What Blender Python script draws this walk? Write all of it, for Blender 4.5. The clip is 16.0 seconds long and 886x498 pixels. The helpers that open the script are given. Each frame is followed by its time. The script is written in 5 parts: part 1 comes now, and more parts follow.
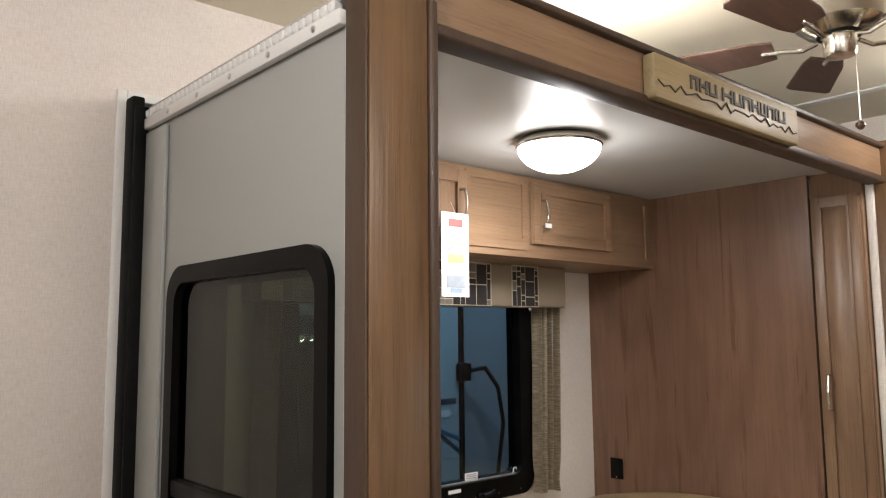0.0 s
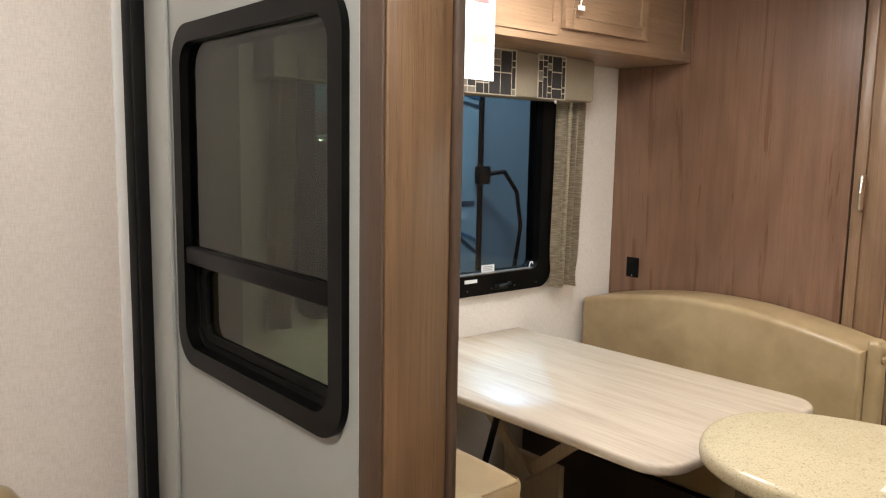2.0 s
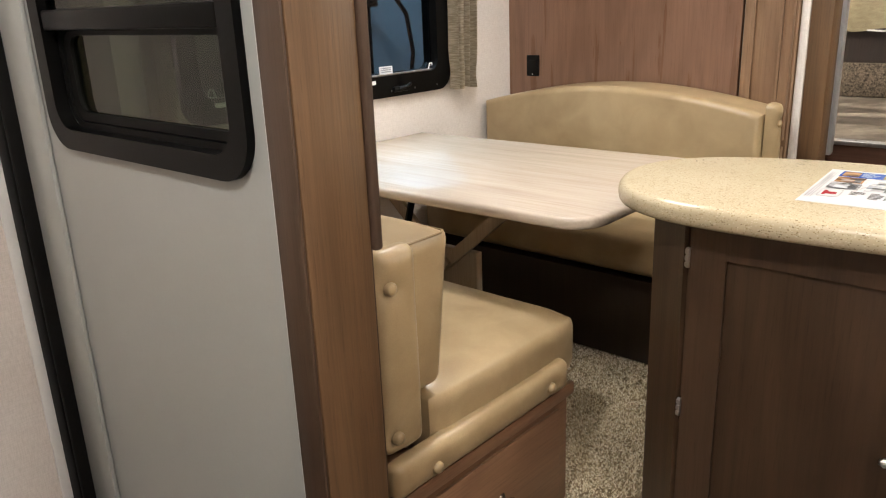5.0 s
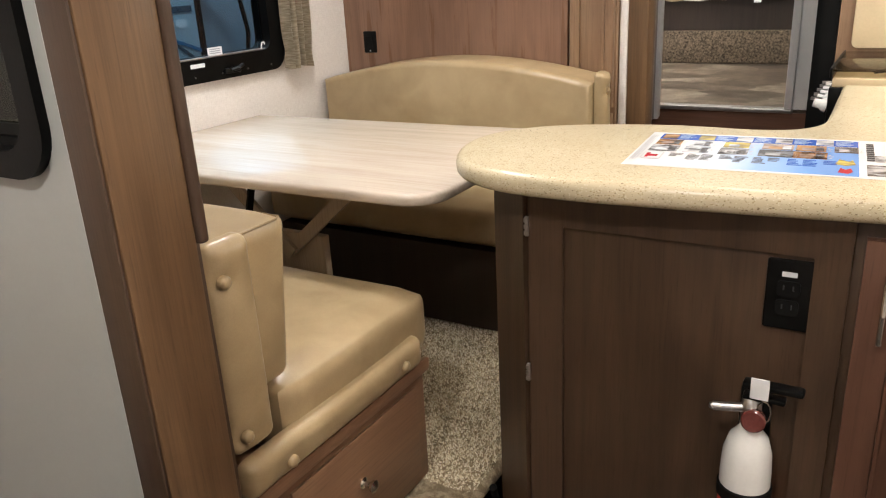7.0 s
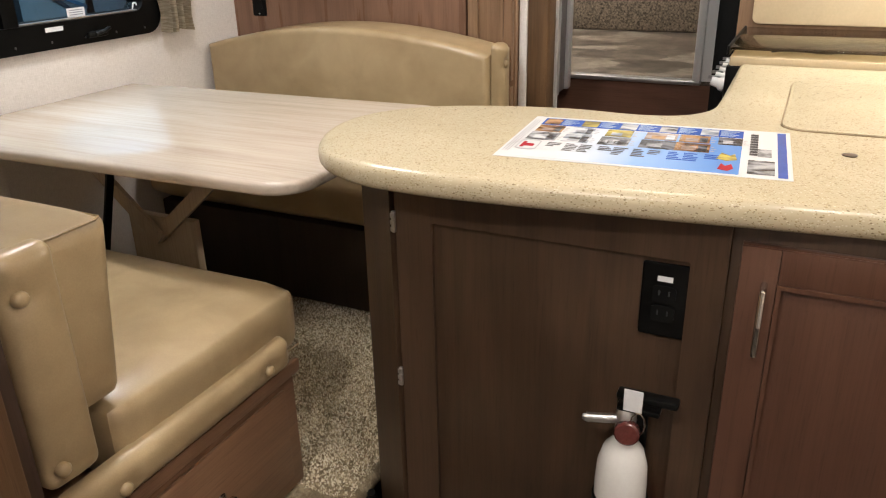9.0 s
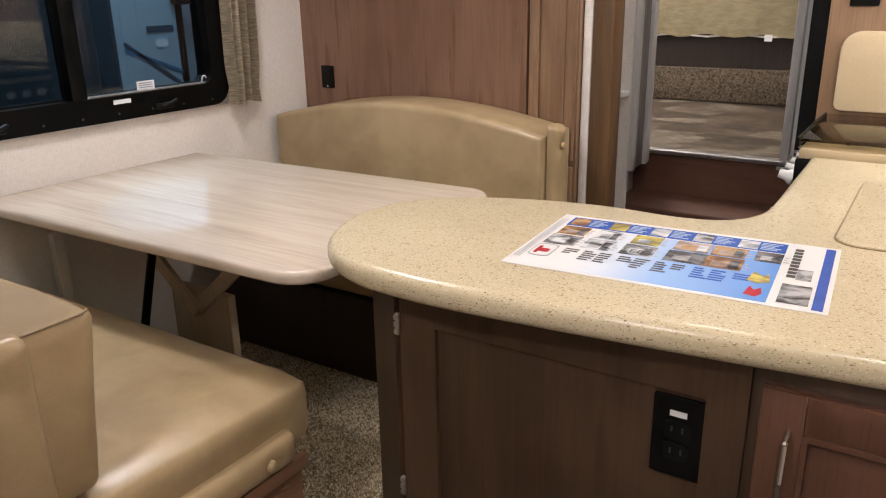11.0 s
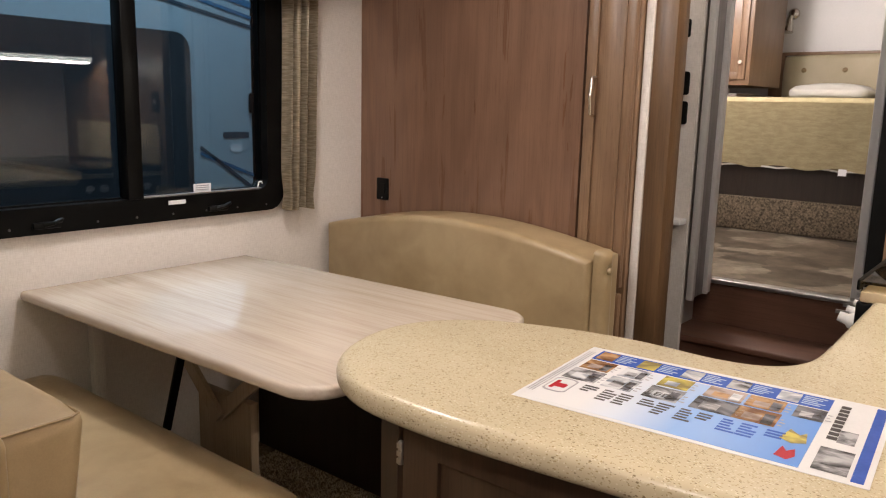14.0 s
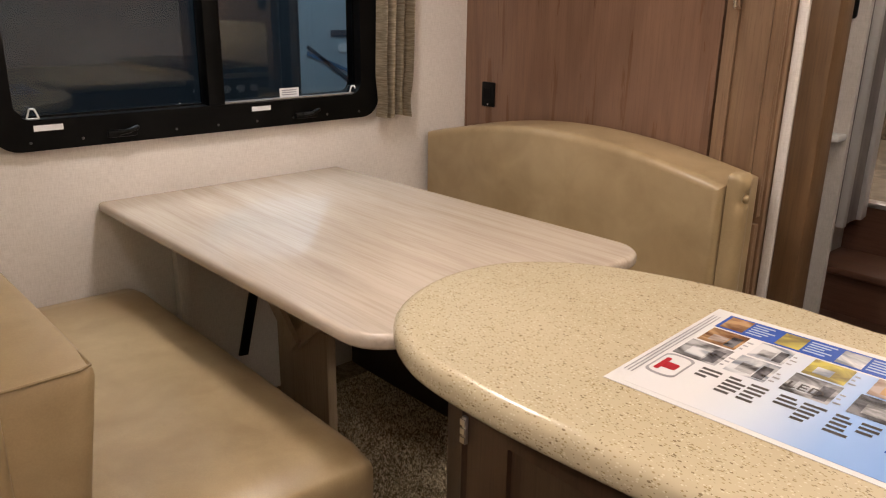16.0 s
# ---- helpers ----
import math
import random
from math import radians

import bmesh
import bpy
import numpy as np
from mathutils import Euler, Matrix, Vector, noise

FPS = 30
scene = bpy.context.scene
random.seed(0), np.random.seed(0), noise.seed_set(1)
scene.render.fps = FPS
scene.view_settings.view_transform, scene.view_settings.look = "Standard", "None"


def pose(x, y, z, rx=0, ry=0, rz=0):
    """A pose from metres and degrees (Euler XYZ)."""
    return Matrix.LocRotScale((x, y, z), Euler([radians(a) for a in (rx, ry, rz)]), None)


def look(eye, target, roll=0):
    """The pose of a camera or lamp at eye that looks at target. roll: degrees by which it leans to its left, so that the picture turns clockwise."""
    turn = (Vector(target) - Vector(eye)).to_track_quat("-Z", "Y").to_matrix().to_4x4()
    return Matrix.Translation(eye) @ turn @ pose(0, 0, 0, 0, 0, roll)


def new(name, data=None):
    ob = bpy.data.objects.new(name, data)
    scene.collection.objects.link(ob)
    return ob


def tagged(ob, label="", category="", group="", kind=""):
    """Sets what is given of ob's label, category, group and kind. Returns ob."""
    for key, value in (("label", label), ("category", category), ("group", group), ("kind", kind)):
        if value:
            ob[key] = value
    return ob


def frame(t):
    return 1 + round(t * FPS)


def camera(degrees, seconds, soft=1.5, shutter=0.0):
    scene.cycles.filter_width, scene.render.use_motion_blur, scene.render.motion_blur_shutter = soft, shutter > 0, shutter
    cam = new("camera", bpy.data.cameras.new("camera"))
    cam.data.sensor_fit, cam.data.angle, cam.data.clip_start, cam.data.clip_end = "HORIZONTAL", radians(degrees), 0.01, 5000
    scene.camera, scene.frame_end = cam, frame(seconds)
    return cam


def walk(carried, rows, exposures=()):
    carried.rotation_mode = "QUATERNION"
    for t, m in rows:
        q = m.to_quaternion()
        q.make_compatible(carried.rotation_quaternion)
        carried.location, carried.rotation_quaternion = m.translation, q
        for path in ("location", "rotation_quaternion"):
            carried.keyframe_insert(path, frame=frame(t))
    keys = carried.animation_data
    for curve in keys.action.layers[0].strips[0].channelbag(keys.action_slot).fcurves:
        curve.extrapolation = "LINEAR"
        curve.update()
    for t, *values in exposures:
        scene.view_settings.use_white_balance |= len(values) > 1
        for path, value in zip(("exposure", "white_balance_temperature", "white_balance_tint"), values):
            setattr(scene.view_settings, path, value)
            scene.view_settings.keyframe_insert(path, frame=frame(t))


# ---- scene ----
cam = camera(59.9, 16.0, soft=1.15)
PATH = [
    (0, (0.309, 0.028, 1.529), (1.626, 1.518, 1.747), -0.5),
    (0.5, (0.324, 0.04, 1.51), (1.632, 1.551, 1.582), 0.6),
    (1, (0.321, 0.053, 1.476), (1.615, 1.576, 1.421), 0.9),
    (1.5, (0.337, 0.091, 1.46), (1.631, 1.606, 1.289), 0.6),
    (2, (0.356, 0.089, 1.449), (1.635, 1.605, 1.189), 1.0),
    (2.5, (0.36, 0.105, 1.396), (1.648, 1.602, 1.081), 0.0),
    (3, (0.36, 0.104, 1.368), (1.662, 1.578, 1.002), -0.8),
    (3.5, (0.356, 0.11, 1.343), (1.682, 1.549, 0.928), -1.1),
    (4, (0.358, 0.113, 1.305), (1.695, 1.517, 0.812), -2.1),
    (4.2, (0.366, 0.124, 1.288), (1.708, 1.506, 0.752), -2.2),
    (6.3, (0.365, 0.152, 1.228), (1.925, 1.237, 0.606), -2.0),
    (6.5, (0.371, 0.15, 1.228), (1.949, 1.206, 0.6), -2.1),
    (7, (0.406, 0.135, 1.237), (2.014, 1.111, 0.558), -3.1),
    (7.5, (0.452, 0.126, 1.23), (2.105, 0.957, 0.472), -3.5),
    (8, (0.471, 0.12, 1.231), (2.138, 0.896, 0.445), -2.5),
    (8.5, (0.514, 0.114, 1.249), (2.176, 0.907, 0.468), -1.7),
    (8.7, (0.541, 0.108, 1.246), (2.202, 0.905, 0.466), -1.5),
    (10.8, (0.729, 0.033, 1.289), (2.326, 1.018, 0.598), -1.0),
    (11, (0.734, 0.021, 1.292), (2.316, 1.062, 0.649), -1.1),
    (11.5, (0.754, 0.013, 1.298), (2.319, 1.12, 0.728), -0.7),
    (12, (0.769, -0.002, 1.304), (2.341, 1.109, 0.761), -0.7),
    (12.5, (0.782, -0.016, 1.309), (2.36, 1.113, 0.823), -0.7),
    (13, (0.803, -0.026, 1.31), (2.383, 1.125, 0.886), 0.0),
    (13.5, (0.799, -0.028, 1.319), (2.37, 1.155, 0.955), 0.6),
    (14, (0.825, -0.012, 1.296), (2.362, 1.215, 0.932), 1.4),
    (14.5, (0.885, 0.028, 1.258), (2.367, 1.302, 0.829), 3.0),
    (15, (0.949, 0.057, 1.227), (2.369, 1.369, 0.715), 3.6),
    (15.5, (0.99, 0.086, 1.227), (2.348, 1.44, 0.658), 2.8),
    (16, (1.046, 0.104, 1.289), (2.322, 1.515, 0.673), 0.9),
]
walk(cam, [(t, look(eye, target, roll)) for t, eye, target, roll in PATH], [(0, 0.06, 6130, 11), (0.7, 0.27, 6130, 10), (1.5, 0.54, 6150, 9), (2.5, 0.69, 6170, 9), (4.0, 0.80, 6130, 10), (7, 0.86, 6080, 11), (8.5, 0.72, 6080, 11), (11, 0.42, 6080, 16), (13.5, 0.31, 6330, 17), (16, 0.20, 6750, 19)])


# ---- world and light levels ----
world = bpy.data.worlds.new("hall")
scene.world = world
world.use_nodes = True
world.node_tree.nodes["Background"].inputs[0].default_value = (0.30, 0.42, 0.52, 1)
world.node_tree.nodes["Background"].inputs[1].default_value = 0.10
WARM = (1.0, 0.95, 0.88)
DINETTE_GLOW, CEILING_GLOW = 16.0, 11.0


def lamp(name, kind, place, power, color=WARM, **kw):
    d = bpy.data.lights.new(name, kind)
    d.energy, d.color = power, color
    if "size" in kw:
        d.shape, d.size, d.size_y = "RECTANGLE", kw["size"][0], kw["size"][1]
    if "radius" in kw:
        d.shadow_soft_size = kw["radius"]
    ob = new(name, d)
    ob.matrix_world = look(place, kw.get("target", (place[0], place[1] + 1e-4, place[2] - 1)))
    return ob


lamp("showroom_light", "AREA", (2.6, 2.75, 3.3), 80, (0.75, 0.9, 1.0), size=(3.0, 0.5), target=(2.9, 3.2, 1.2))
lamp("bedroom_light", "POINT", (5.2, 1.95, 2.4), 60, WARM, radius=0.08)
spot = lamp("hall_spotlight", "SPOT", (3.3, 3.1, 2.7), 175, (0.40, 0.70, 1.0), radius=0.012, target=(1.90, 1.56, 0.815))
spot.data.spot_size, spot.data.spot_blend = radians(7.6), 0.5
lamp("dinette_bulb", "POINT", (1.855, 1.312, 1.895), 4, (1.0, 0.96, 0.90), radius=0.045)
lamp("dinette_downlight", "AREA", (1.855, 1.312, 1.940), 5.0, (1.0, 0.96, 0.90), size=(0.17, 0.17))
CEILING_LIGHTS = ((1.70, 1.02, 16), (0.05, 0.45, 36), (1.05, -0.22, 15), (2.80, 0.52, 11))
for lx, ly, watts in CEILING_LIGHTS:
    lamp("ceiling_bulb", "POINT", (lx, ly, 2.22), watts, WARM, radius=0.07)
lamp("strip_bulb", "AREA", (2.75, -0.33, 1.49), 7, (1.0, 0.93, 0.78), size=(0.6, 0.03), target=(2.75, -0.1, 0.9))

# ---- materials ----
def base(name, rough=0.5, metal=0.0, color=(0.5, 0.5, 0.5), spec=0.5, coat=0.0):
    m = bpy.data.materials.new(name)
    m.use_nodes = True
    b = m.node_tree.nodes["Principled BSDF"]
    b.inputs["Base Color"].default_value = (*color, 1)
    b.inputs["Roughness"].default_value = rough
    b.inputs["Metallic"].default_value = metal
    b.inputs["Specular IOR Level"].default_value = spec
    b.inputs["Coat Weight"].default_value = coat
    return m, m.node_tree.nodes, m.node_tree.links, b


def noise_of(nodes, links, scale, detail=4.0, stretch=(1, 1, 1), rough=0.55, distort=0.0):
    co, mp, nz = nodes.new("ShaderNodeTexCoord"), nodes.new("ShaderNodeMapping"), nodes.new("ShaderNodeTexNoise")
    mp.inputs["Scale"].default_value = stretch
    nz.inputs["Scale"].default_value, nz.inputs["Detail"].default_value = scale, detail
    nz.inputs["Roughness"].default_value, nz.inputs["Distortion"].default_value = rough, distort
    links.new(co.outputs["Object"], mp.inputs["Vector"])
    links.new(mp.outputs["Vector"], nz.inputs["Vector"])
    return nz


def ramp_of(nodes, links, fac, stops):
    r = nodes.new("ShaderNodeValToRGB")
    while len(r.color_ramp.elements) < len(stops):
        r.color_ramp.elements.new(0.5)
    for e, (p, c) in zip(r.color_ramp.elements, stops):
        e.position, e.color = p, (*c, 1)
    links.new(fac, r.inputs["Fac"])
    return r


def mix_of(nodes, links, kind, fac, a, b):
    mx = nodes.new("ShaderNodeMix")
    mx.data_type, mx.blend_type = "RGBA", kind
    for value, sock in ((fac, mx.inputs[0]), (a, mx.inputs[6]), (b, mx.inputs[7])):
        if isinstance(value, (int, float)):
            sock.default_value = value
        elif isinstance(value, tuple):
            sock.default_value = (*value, 1)
        else:
            links.new(value, sock)
    return mx.outputs[2]


def bump_of(nodes, links, b, height, strength, distance=0.002):
    bp = nodes.new("ShaderNodeBump")
    bp.inputs["Strength"].default_value, bp.inputs["Distance"].default_value = strength, distance
    links.new(height, bp.inputs["Height"])
    links.new(bp.outputs["Normal"], b.inputs["Normal"])


def surf(name, c1, c2, scale=6.0, stretch=(1, 1, 1), fine=80.0, fine_amt=0.25, rough=0.5, rough_var=0.12, bump=0.15, metal=0.0, spec=0.5, coat=0.0, distort=0.0, lo=0.35, hi=0.65):
    """Two-scale mottled surface: broad tone, fine grain, uneven gloss and relief."""
    m, n, l, b = base(name, rough, metal, c1, spec, coat)
    big = noise_of(n, l, scale, 5, stretch, distort=distort)
    small = noise_of(n, l, fine, 3, stretch)
    tone = ramp_of(n, l, big.outputs["Fac"], [(lo, c1), (hi, c2)])
    grain = ramp_of(n, l, small.outputs["Fac"], [(0.3, (1 - fine_amt,) * 3), (0.7, (1, 1, 1))])
    l.new(mix_of(n, l, "MULTIPLY", 1.0, tone.outputs[0], grain.outputs[0]), b.inputs["Base Color"])
    rr_ = n.new("ShaderNodeMapRange")
    rr_.inputs["To Min"].default_value, rr_.inputs["To Max"].default_value = max(0.02, rough - rough_var), min(1, rough + rough_var)
    l.new(big.outputs["Fac"], rr_.inputs["Value"])
    l.new(rr_.outputs[0], b.inputs["Roughness"])
    if bump:
        bump_of(n, l, b, small.outputs["Fac"], bump)
    return m


def wood(name, c1, c2, axis="z", rough=0.38, dark=(0.55, 0.5, 0.45), bump=0.12, coat=0.0):
    """Stained veneer with long grain along one axis, pores and cathedral bands."""
    m, n, l, b = base(name, rough, 0, c1, 0.45, coat)
    def along(v):
        return {"x": (v, 1, 1), "y": (1, v, 1), "z": (1, 1, v)}[axis]
    # cathedral figure: rings of a slow, bent field; over it bands, hairline grain and short pores
    field_ = noise_of(n, l, 2.6, 2, along(0.16), 0.45, 0.5)
    rings = n.new("ShaderNodeMath")
    rings.operation, rings.inputs[1].default_value = "MULTIPLY", 46.0
    wave = n.new("ShaderNodeMath")
    wave.operation = "SINE"
    l.new(field_.outputs["Fac"], rings.inputs[0])
    l.new(rings.outputs[0], wave.inputs[0])
    half = n.new("ShaderNodeMath")
    half.operation, half.inputs[1].default_value, half.inputs[2].default_value = "MULTIPLY_ADD", 0.5, 0.5
    l.new(wave.outputs[0], half.inputs[0])
    broad = noise_of(n, l, 15, 6, along(0.06), 0.62, 1.0)
    fine = noise_of(n, l, 190, 4, along(0.02), 0.7)
    pore = noise_of(n, l, 300, 2, along(0.06), 0.5)
    patch = noise_of(n, l, 2.2, 2)
    mid = tuple(0.5 * (p + q) for p, q in zip(c1, c2))
    tone = ramp_of(n, l, broad.outputs["Fac"], [(0.28, tuple(0.35 * p + 0.65 * q for p, q in zip(c1, c2))), (0.52, c1), (0.78, mid)])
    figure = ramp_of(n, l, half.outputs[0], [(0.0, tuple(q / p for p, q in zip(c1, mid))), (0.35, (1, 1, 1)), (0.8, (1, 1, 1)), (1.0, tuple(0.5 + 0.5 * q / p for p, q in zip(c1, mid)))])
    hair = ramp_of(n, l, fine.outputs["Fac"], [(0.36, dark), (0.52, (1, 1, 1))])
    pores = ramp_of(n, l, pore.outputs["Fac"], [(0.30, dark), (0.38, (1, 1, 1))])
    wear = ramp_of(n, l, patch.outputs["Fac"], [(0.3, (0.80, 0.78, 0.76)), (0.7, (1.06, 1.05, 1.04))])
    col = mix_of(n, l, "MULTIPLY", 0.8, tone.outputs[0], figure.outputs[0])
    col = mix_of(n, l, "MULTIPLY", 0.34, col, hair.outputs[0])
    col = mix_of(n, l, "MULTIPLY", 0.4, col, pores.outputs[0])
    l.new(mix_of(n, l, "MULTIPLY", 1.0, col, wear.outputs[0]), b.inputs["Base Color"])
    rg = n.new("ShaderNodeMapRange")
    rg.inputs["To Min"].default_value, rg.inputs["To Max"].default_value = rough - 0.08, rough + 0.12
    l.new(broad.outputs["Fac"], rg.inputs["Value"])
    l.new(rg.outputs[0], b.inputs["Roughness"])
    bump_of(n, l, b, fine.outputs["Fac"], bump)
    return m


WOOD1, WOOD2 = (0.27, 0.152, 0.085), (0.165, 0.088, 0.048)
M_WOOD = wood("stained_veneer_upright", WOOD1, WOOD2, "z")
M_WOODX = wood("stained_veneer_along_x", WOOD1, WOOD2, "x")
M_WOODY = wood("stained_veneer_along_y", WOOD1, WOOD2, "y")
M_CAB = wood("glazed_cabinet_wood_upright", (0.29, 0.185, 0.112), (0.21, 0.125, 0.074), "z", 0.34)
M_CABX = wood("glazed_cabinet_wood_along_x", (0.31, 0.20, 0.122), (0.235, 0.145, 0.086), "x", 0.34)
M_PANEL = wood("walnut_wall_panel", (0.230, 0.130, 0.084), (0.150, 0.082, 0.052), "z", 0.27)
M_POST = wood("post_wood", (0.172, 0.099, 0.049), (0.078, 0.044, 0.022), "z", 0.33, bump=0.3)
M_BASE = wood("dark_cabinet_wood", (0.084, 0.050, 0.029), (0.036, 0.021, 0.012), "z", 0.34)
M_DOOR = wood("reddish_cabinet_door_wood", (0.120, 0.058, 0.036), (0.078, 0.036, 0.022), "z", 0.30)
M_DARK = wood("dark_moulding_wood", (0.075, 0.046, 0.03), (0.05, 0.03, 0.02), "z", 0.42)
# base wood with the shade under bench and bedspread put into its colour
M_SHADEWOOD = wood("shaded_base_wood", (0.045, 0.03, 0.022), (0.03, 0.02, 0.014), "z", 0.5)
M_STEP = wood("brown_stair_wood", (0.20, 0.10, 0.065), (0.14, 0.07, 0.045), "y", 0.4)


def laminate():
    m, n, l, b = base("pale_oak_laminate", 0.22, 0, spec=0.5)
    broad = noise_of(n, l, 17, 6, (1, 0.07, 1), 0.62, 0.9)
    fine = noise_of(n, l, 160, 3, (1, 0.03, 1))
    tone = ramp_of(n, l, broad.outputs["Fac"], [(0.30, (0.475, 0.395, 0.315)), (0.48, (0.545, 0.465, 0.380)), (0.72, (0.60, 0.525, 0.440))])
    streak = ramp_of(n, l, fine.outputs["Fac"], [(0.38, (0.83, 0.8, 0.77)), (0.55, (1, 1, 1))])
    l.new(mix_of(n, l, "MULTIPLY", 0.5, tone.outputs[0], streak.outputs[0]), b.inputs["Base Color"])
    bump_of(n, l, b, fine.outputs["Fac"], 0.05)
    return m


def stone_top():
    """Cream solid surface with tan, brown and pale chips."""
    m, n, l, b = base("speckled_solid_surface", 0.24, 0, spec=0.4)
    co = n.new("ShaderNodeTexCoord")
    cloud = noise_of(n, l, 5, 3)
    out = ramp_of(n, l, cloud.outputs["Fac"], [(0.3, (0.53, 0.455, 0.305)), (0.7, (0.585, 0.505, 0.35))]).outputs[0]
    for size, keep, chip in ((480, 0.14, (0.36, 0.28, 0.15)), (380, 0.05, (0.25, 0.19, 0.11)), (520, 0.14, (0.68, 0.62, 0.46)), (700, 0.08, (0.29, 0.23, 0.14))):
        v, w = n.new("ShaderNodeTexVoronoi"), n.new("ShaderNodeTexNoise")
        v.inputs["Scale"].default_value = size
        w.inputs["Scale"].default_value = size * 0.7
        mp = n.new("ShaderNodeMapping")
        mp.inputs["Scale"].default_value, mp.inputs["Rotation"].default_value = (1, 0.55, 1), (0, 0, size)
        l.new(co.outputs["Object"], mp.inputs["Vector"])
        l.new(mp.outputs["Vector"], v.inputs["Vector"])
        sep = n.new("ShaderNodeSeparateColor")
        l.new(v.outputs["Color"], sep.inputs[0])
        pick = n.new("ShaderNodeMath")
        pick.operation = "LESS_THAN"
        pick.inputs[1].default_value = keep
        l.new(sep.outputs[0], pick.inputs[0])
        near = n.new("ShaderNodeMath")
        near.operation = "LESS_THAN"
        near.inputs[1].default_value = 0.42
        l.new(v.outputs["Distance"], near.inputs[0])
        both = n.new("ShaderNodeMath")
        both.operation = "MULTIPLY"
        l.new(pick.outputs[0], both.inputs[0])
        l.new(near.outputs[0], both.inputs[1])
        out = mix_of(n, l, "MIX", both.outputs[0], out, chip)
    l.new(out, b.inputs["Base Color"])
    return m


def stone_floor():
    m, n, l, b = base("slate_pattern_vinyl", 0.35)
    co, v = n.new("ShaderNodeTexCoord"), n.new("ShaderNodeTexVoronoi")
    v.inputs["Scale"].default_value = 5.0
    wob = noise_of(n, l, 3, 3)
    add = n.new("ShaderNodeMixRGB")
    add.blend_type, add.inputs[0].default_value = "ADD", 0.25
    l.new(co.outputs["Object"], add.inputs[1])
    l.new(wob.outputs["Color"], add.inputs[2])
    l.new(add.outputs[0], v.inputs["Vector"])
    sep = n.new("ShaderNodeSeparateColor")
    l.new(v.outputs["Color"], sep.inputs[0])
    tone = ramp_of(n, l, sep.outputs[0], [(0.0, (0.07, 0.055, 0.042)), (0.5, (0.16, 0.125, 0.09)), (1.0, (0.31, 0.265, 0.20))])
    cloud = noise_of(n, l, 14, 6)
    dirt = ramp_of(n, l, cloud.outputs["Fac"], [(0.35, (0.45, 0.43, 0.4)), (0.62, (1, 1, 1))])
    l.new(mix_of(n, l, "MULTIPLY", 1.0, tone.outputs[0], dirt.outputs[0]), b.inputs["Base Color"])
    bump_of(n, l, b, cloud.outputs["Fac"], 0.1)
    return m


def weave(name, c1, c2, rough=0.8, scale=420):
    """Vinyl wall covering with a fine linen weave and vertical slubs."""
    m, n, l, b = base(name, rough, 0, c1, 0.25)
    up, across, cloud = noise_of(n, l, scale, 2, (1, 1, 0.12)), noise_of(n, l, scale, 2, (0.12, 0.12, 1)), noise_of(n, l, 3, 4)
    tone = ramp_of(n, l, cloud.outputs["Fac"], [(0.35, c2), (0.65, c1)])
    s1 = ramp_of(n, l, up.outputs["Fac"], [(0.35, (0.86, 0.85, 0.84)), (0.6, (1, 1, 1))])
    s2 = ramp_of(n, l, across.outputs["Fac"], [(0.35, (0.9, 0.89, 0.88)), (0.6, (1, 1, 1))])
    col = mix_of(n, l, "MULTIPLY", 0.7, tone.outputs[0], s1.outputs[0])
    l.new(mix_of(n, l, "MULTIPLY", 0.7, col, s2.outputs[0]), b.inputs["Base Color"])
    bump_of(n, l, b, up.outputs["Fac"], 0.15, 0.001)
    return m


def tinted(name, tint, rough=0.0):
    """Tinted pane: clear through, glossier at a slant."""
    m, n, l, b = base(name)
    n.remove(b)
    tr, gl, lw, mx = n.new("ShaderNodeBsdfTransparent"), n.new("ShaderNodeBsdfGlossy"), n.new("ShaderNodeLayerWeight"), n.new("ShaderNodeMixShader")
    tr.inputs[0].default_value, gl.inputs["Roughness"].default_value, lw.inputs[0].default_value = (*tint, 1), rough, 0.5
    pw_, mr = n.new("ShaderNodeMath"), n.new("ShaderNodeMapRange")
    pw_.operation, pw_.inputs[1].default_value = "POWER", 5.0
    mr.inputs["To Min"].default_value, mr.inputs["To Max"].default_value = 0.055, 0.9
    l.new(lw.outputs["Facing"], pw_.inputs[0])
    l.new(pw_.outputs[0], mr.inputs["Value"])
    l.new(mr.outputs[0], mx.inputs[0])
    l.new(tr.outputs[0], mx.inputs[1])
    l.new(gl.outputs[0], mx.inputs[2])
    l.new(mx.outputs[0], n["Material Output"].inputs[0])
    return m


def glow(name, color, strength):
    m, n, l, b = base(name, 0.3, 0, (0.9, 0.9, 0.88))
    b.inputs["Emission Color"].default_value, b.inputs["Emission Strength"].default_value = (*color, 1), strength
    return m


M_LAM, M_STONE, M_VINYL = laminate(), stone_top(), stone_floor()
M_WALL = weave("beige_linen_wallcovering", (0.76, 0.695, 0.65), (0.71, 0.645, 0.605))
M_SLIDEWALL = weave("cream_wallcovering", (0.74, 0.695, 0.65), (0.70, 0.655, 0.61))
M_CEIL = surf("cream_ceiling_board", (0.70, 0.63, 0.50), (0.74, 0.67, 0.54), 2, fine=260, fine_amt=0.06, rough=0.6, bump=0.05)
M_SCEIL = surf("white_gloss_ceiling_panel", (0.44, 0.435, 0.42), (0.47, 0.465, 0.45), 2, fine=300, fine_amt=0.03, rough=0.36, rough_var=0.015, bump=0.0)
M_GREY = surf("grey_gelcoat", (0.36, 0.37, 0.355), (0.37, 0.38, 0.365), 2, fine=180, fine_amt=0.03, rough=0.3, rough_var=0.015, bump=0.0)
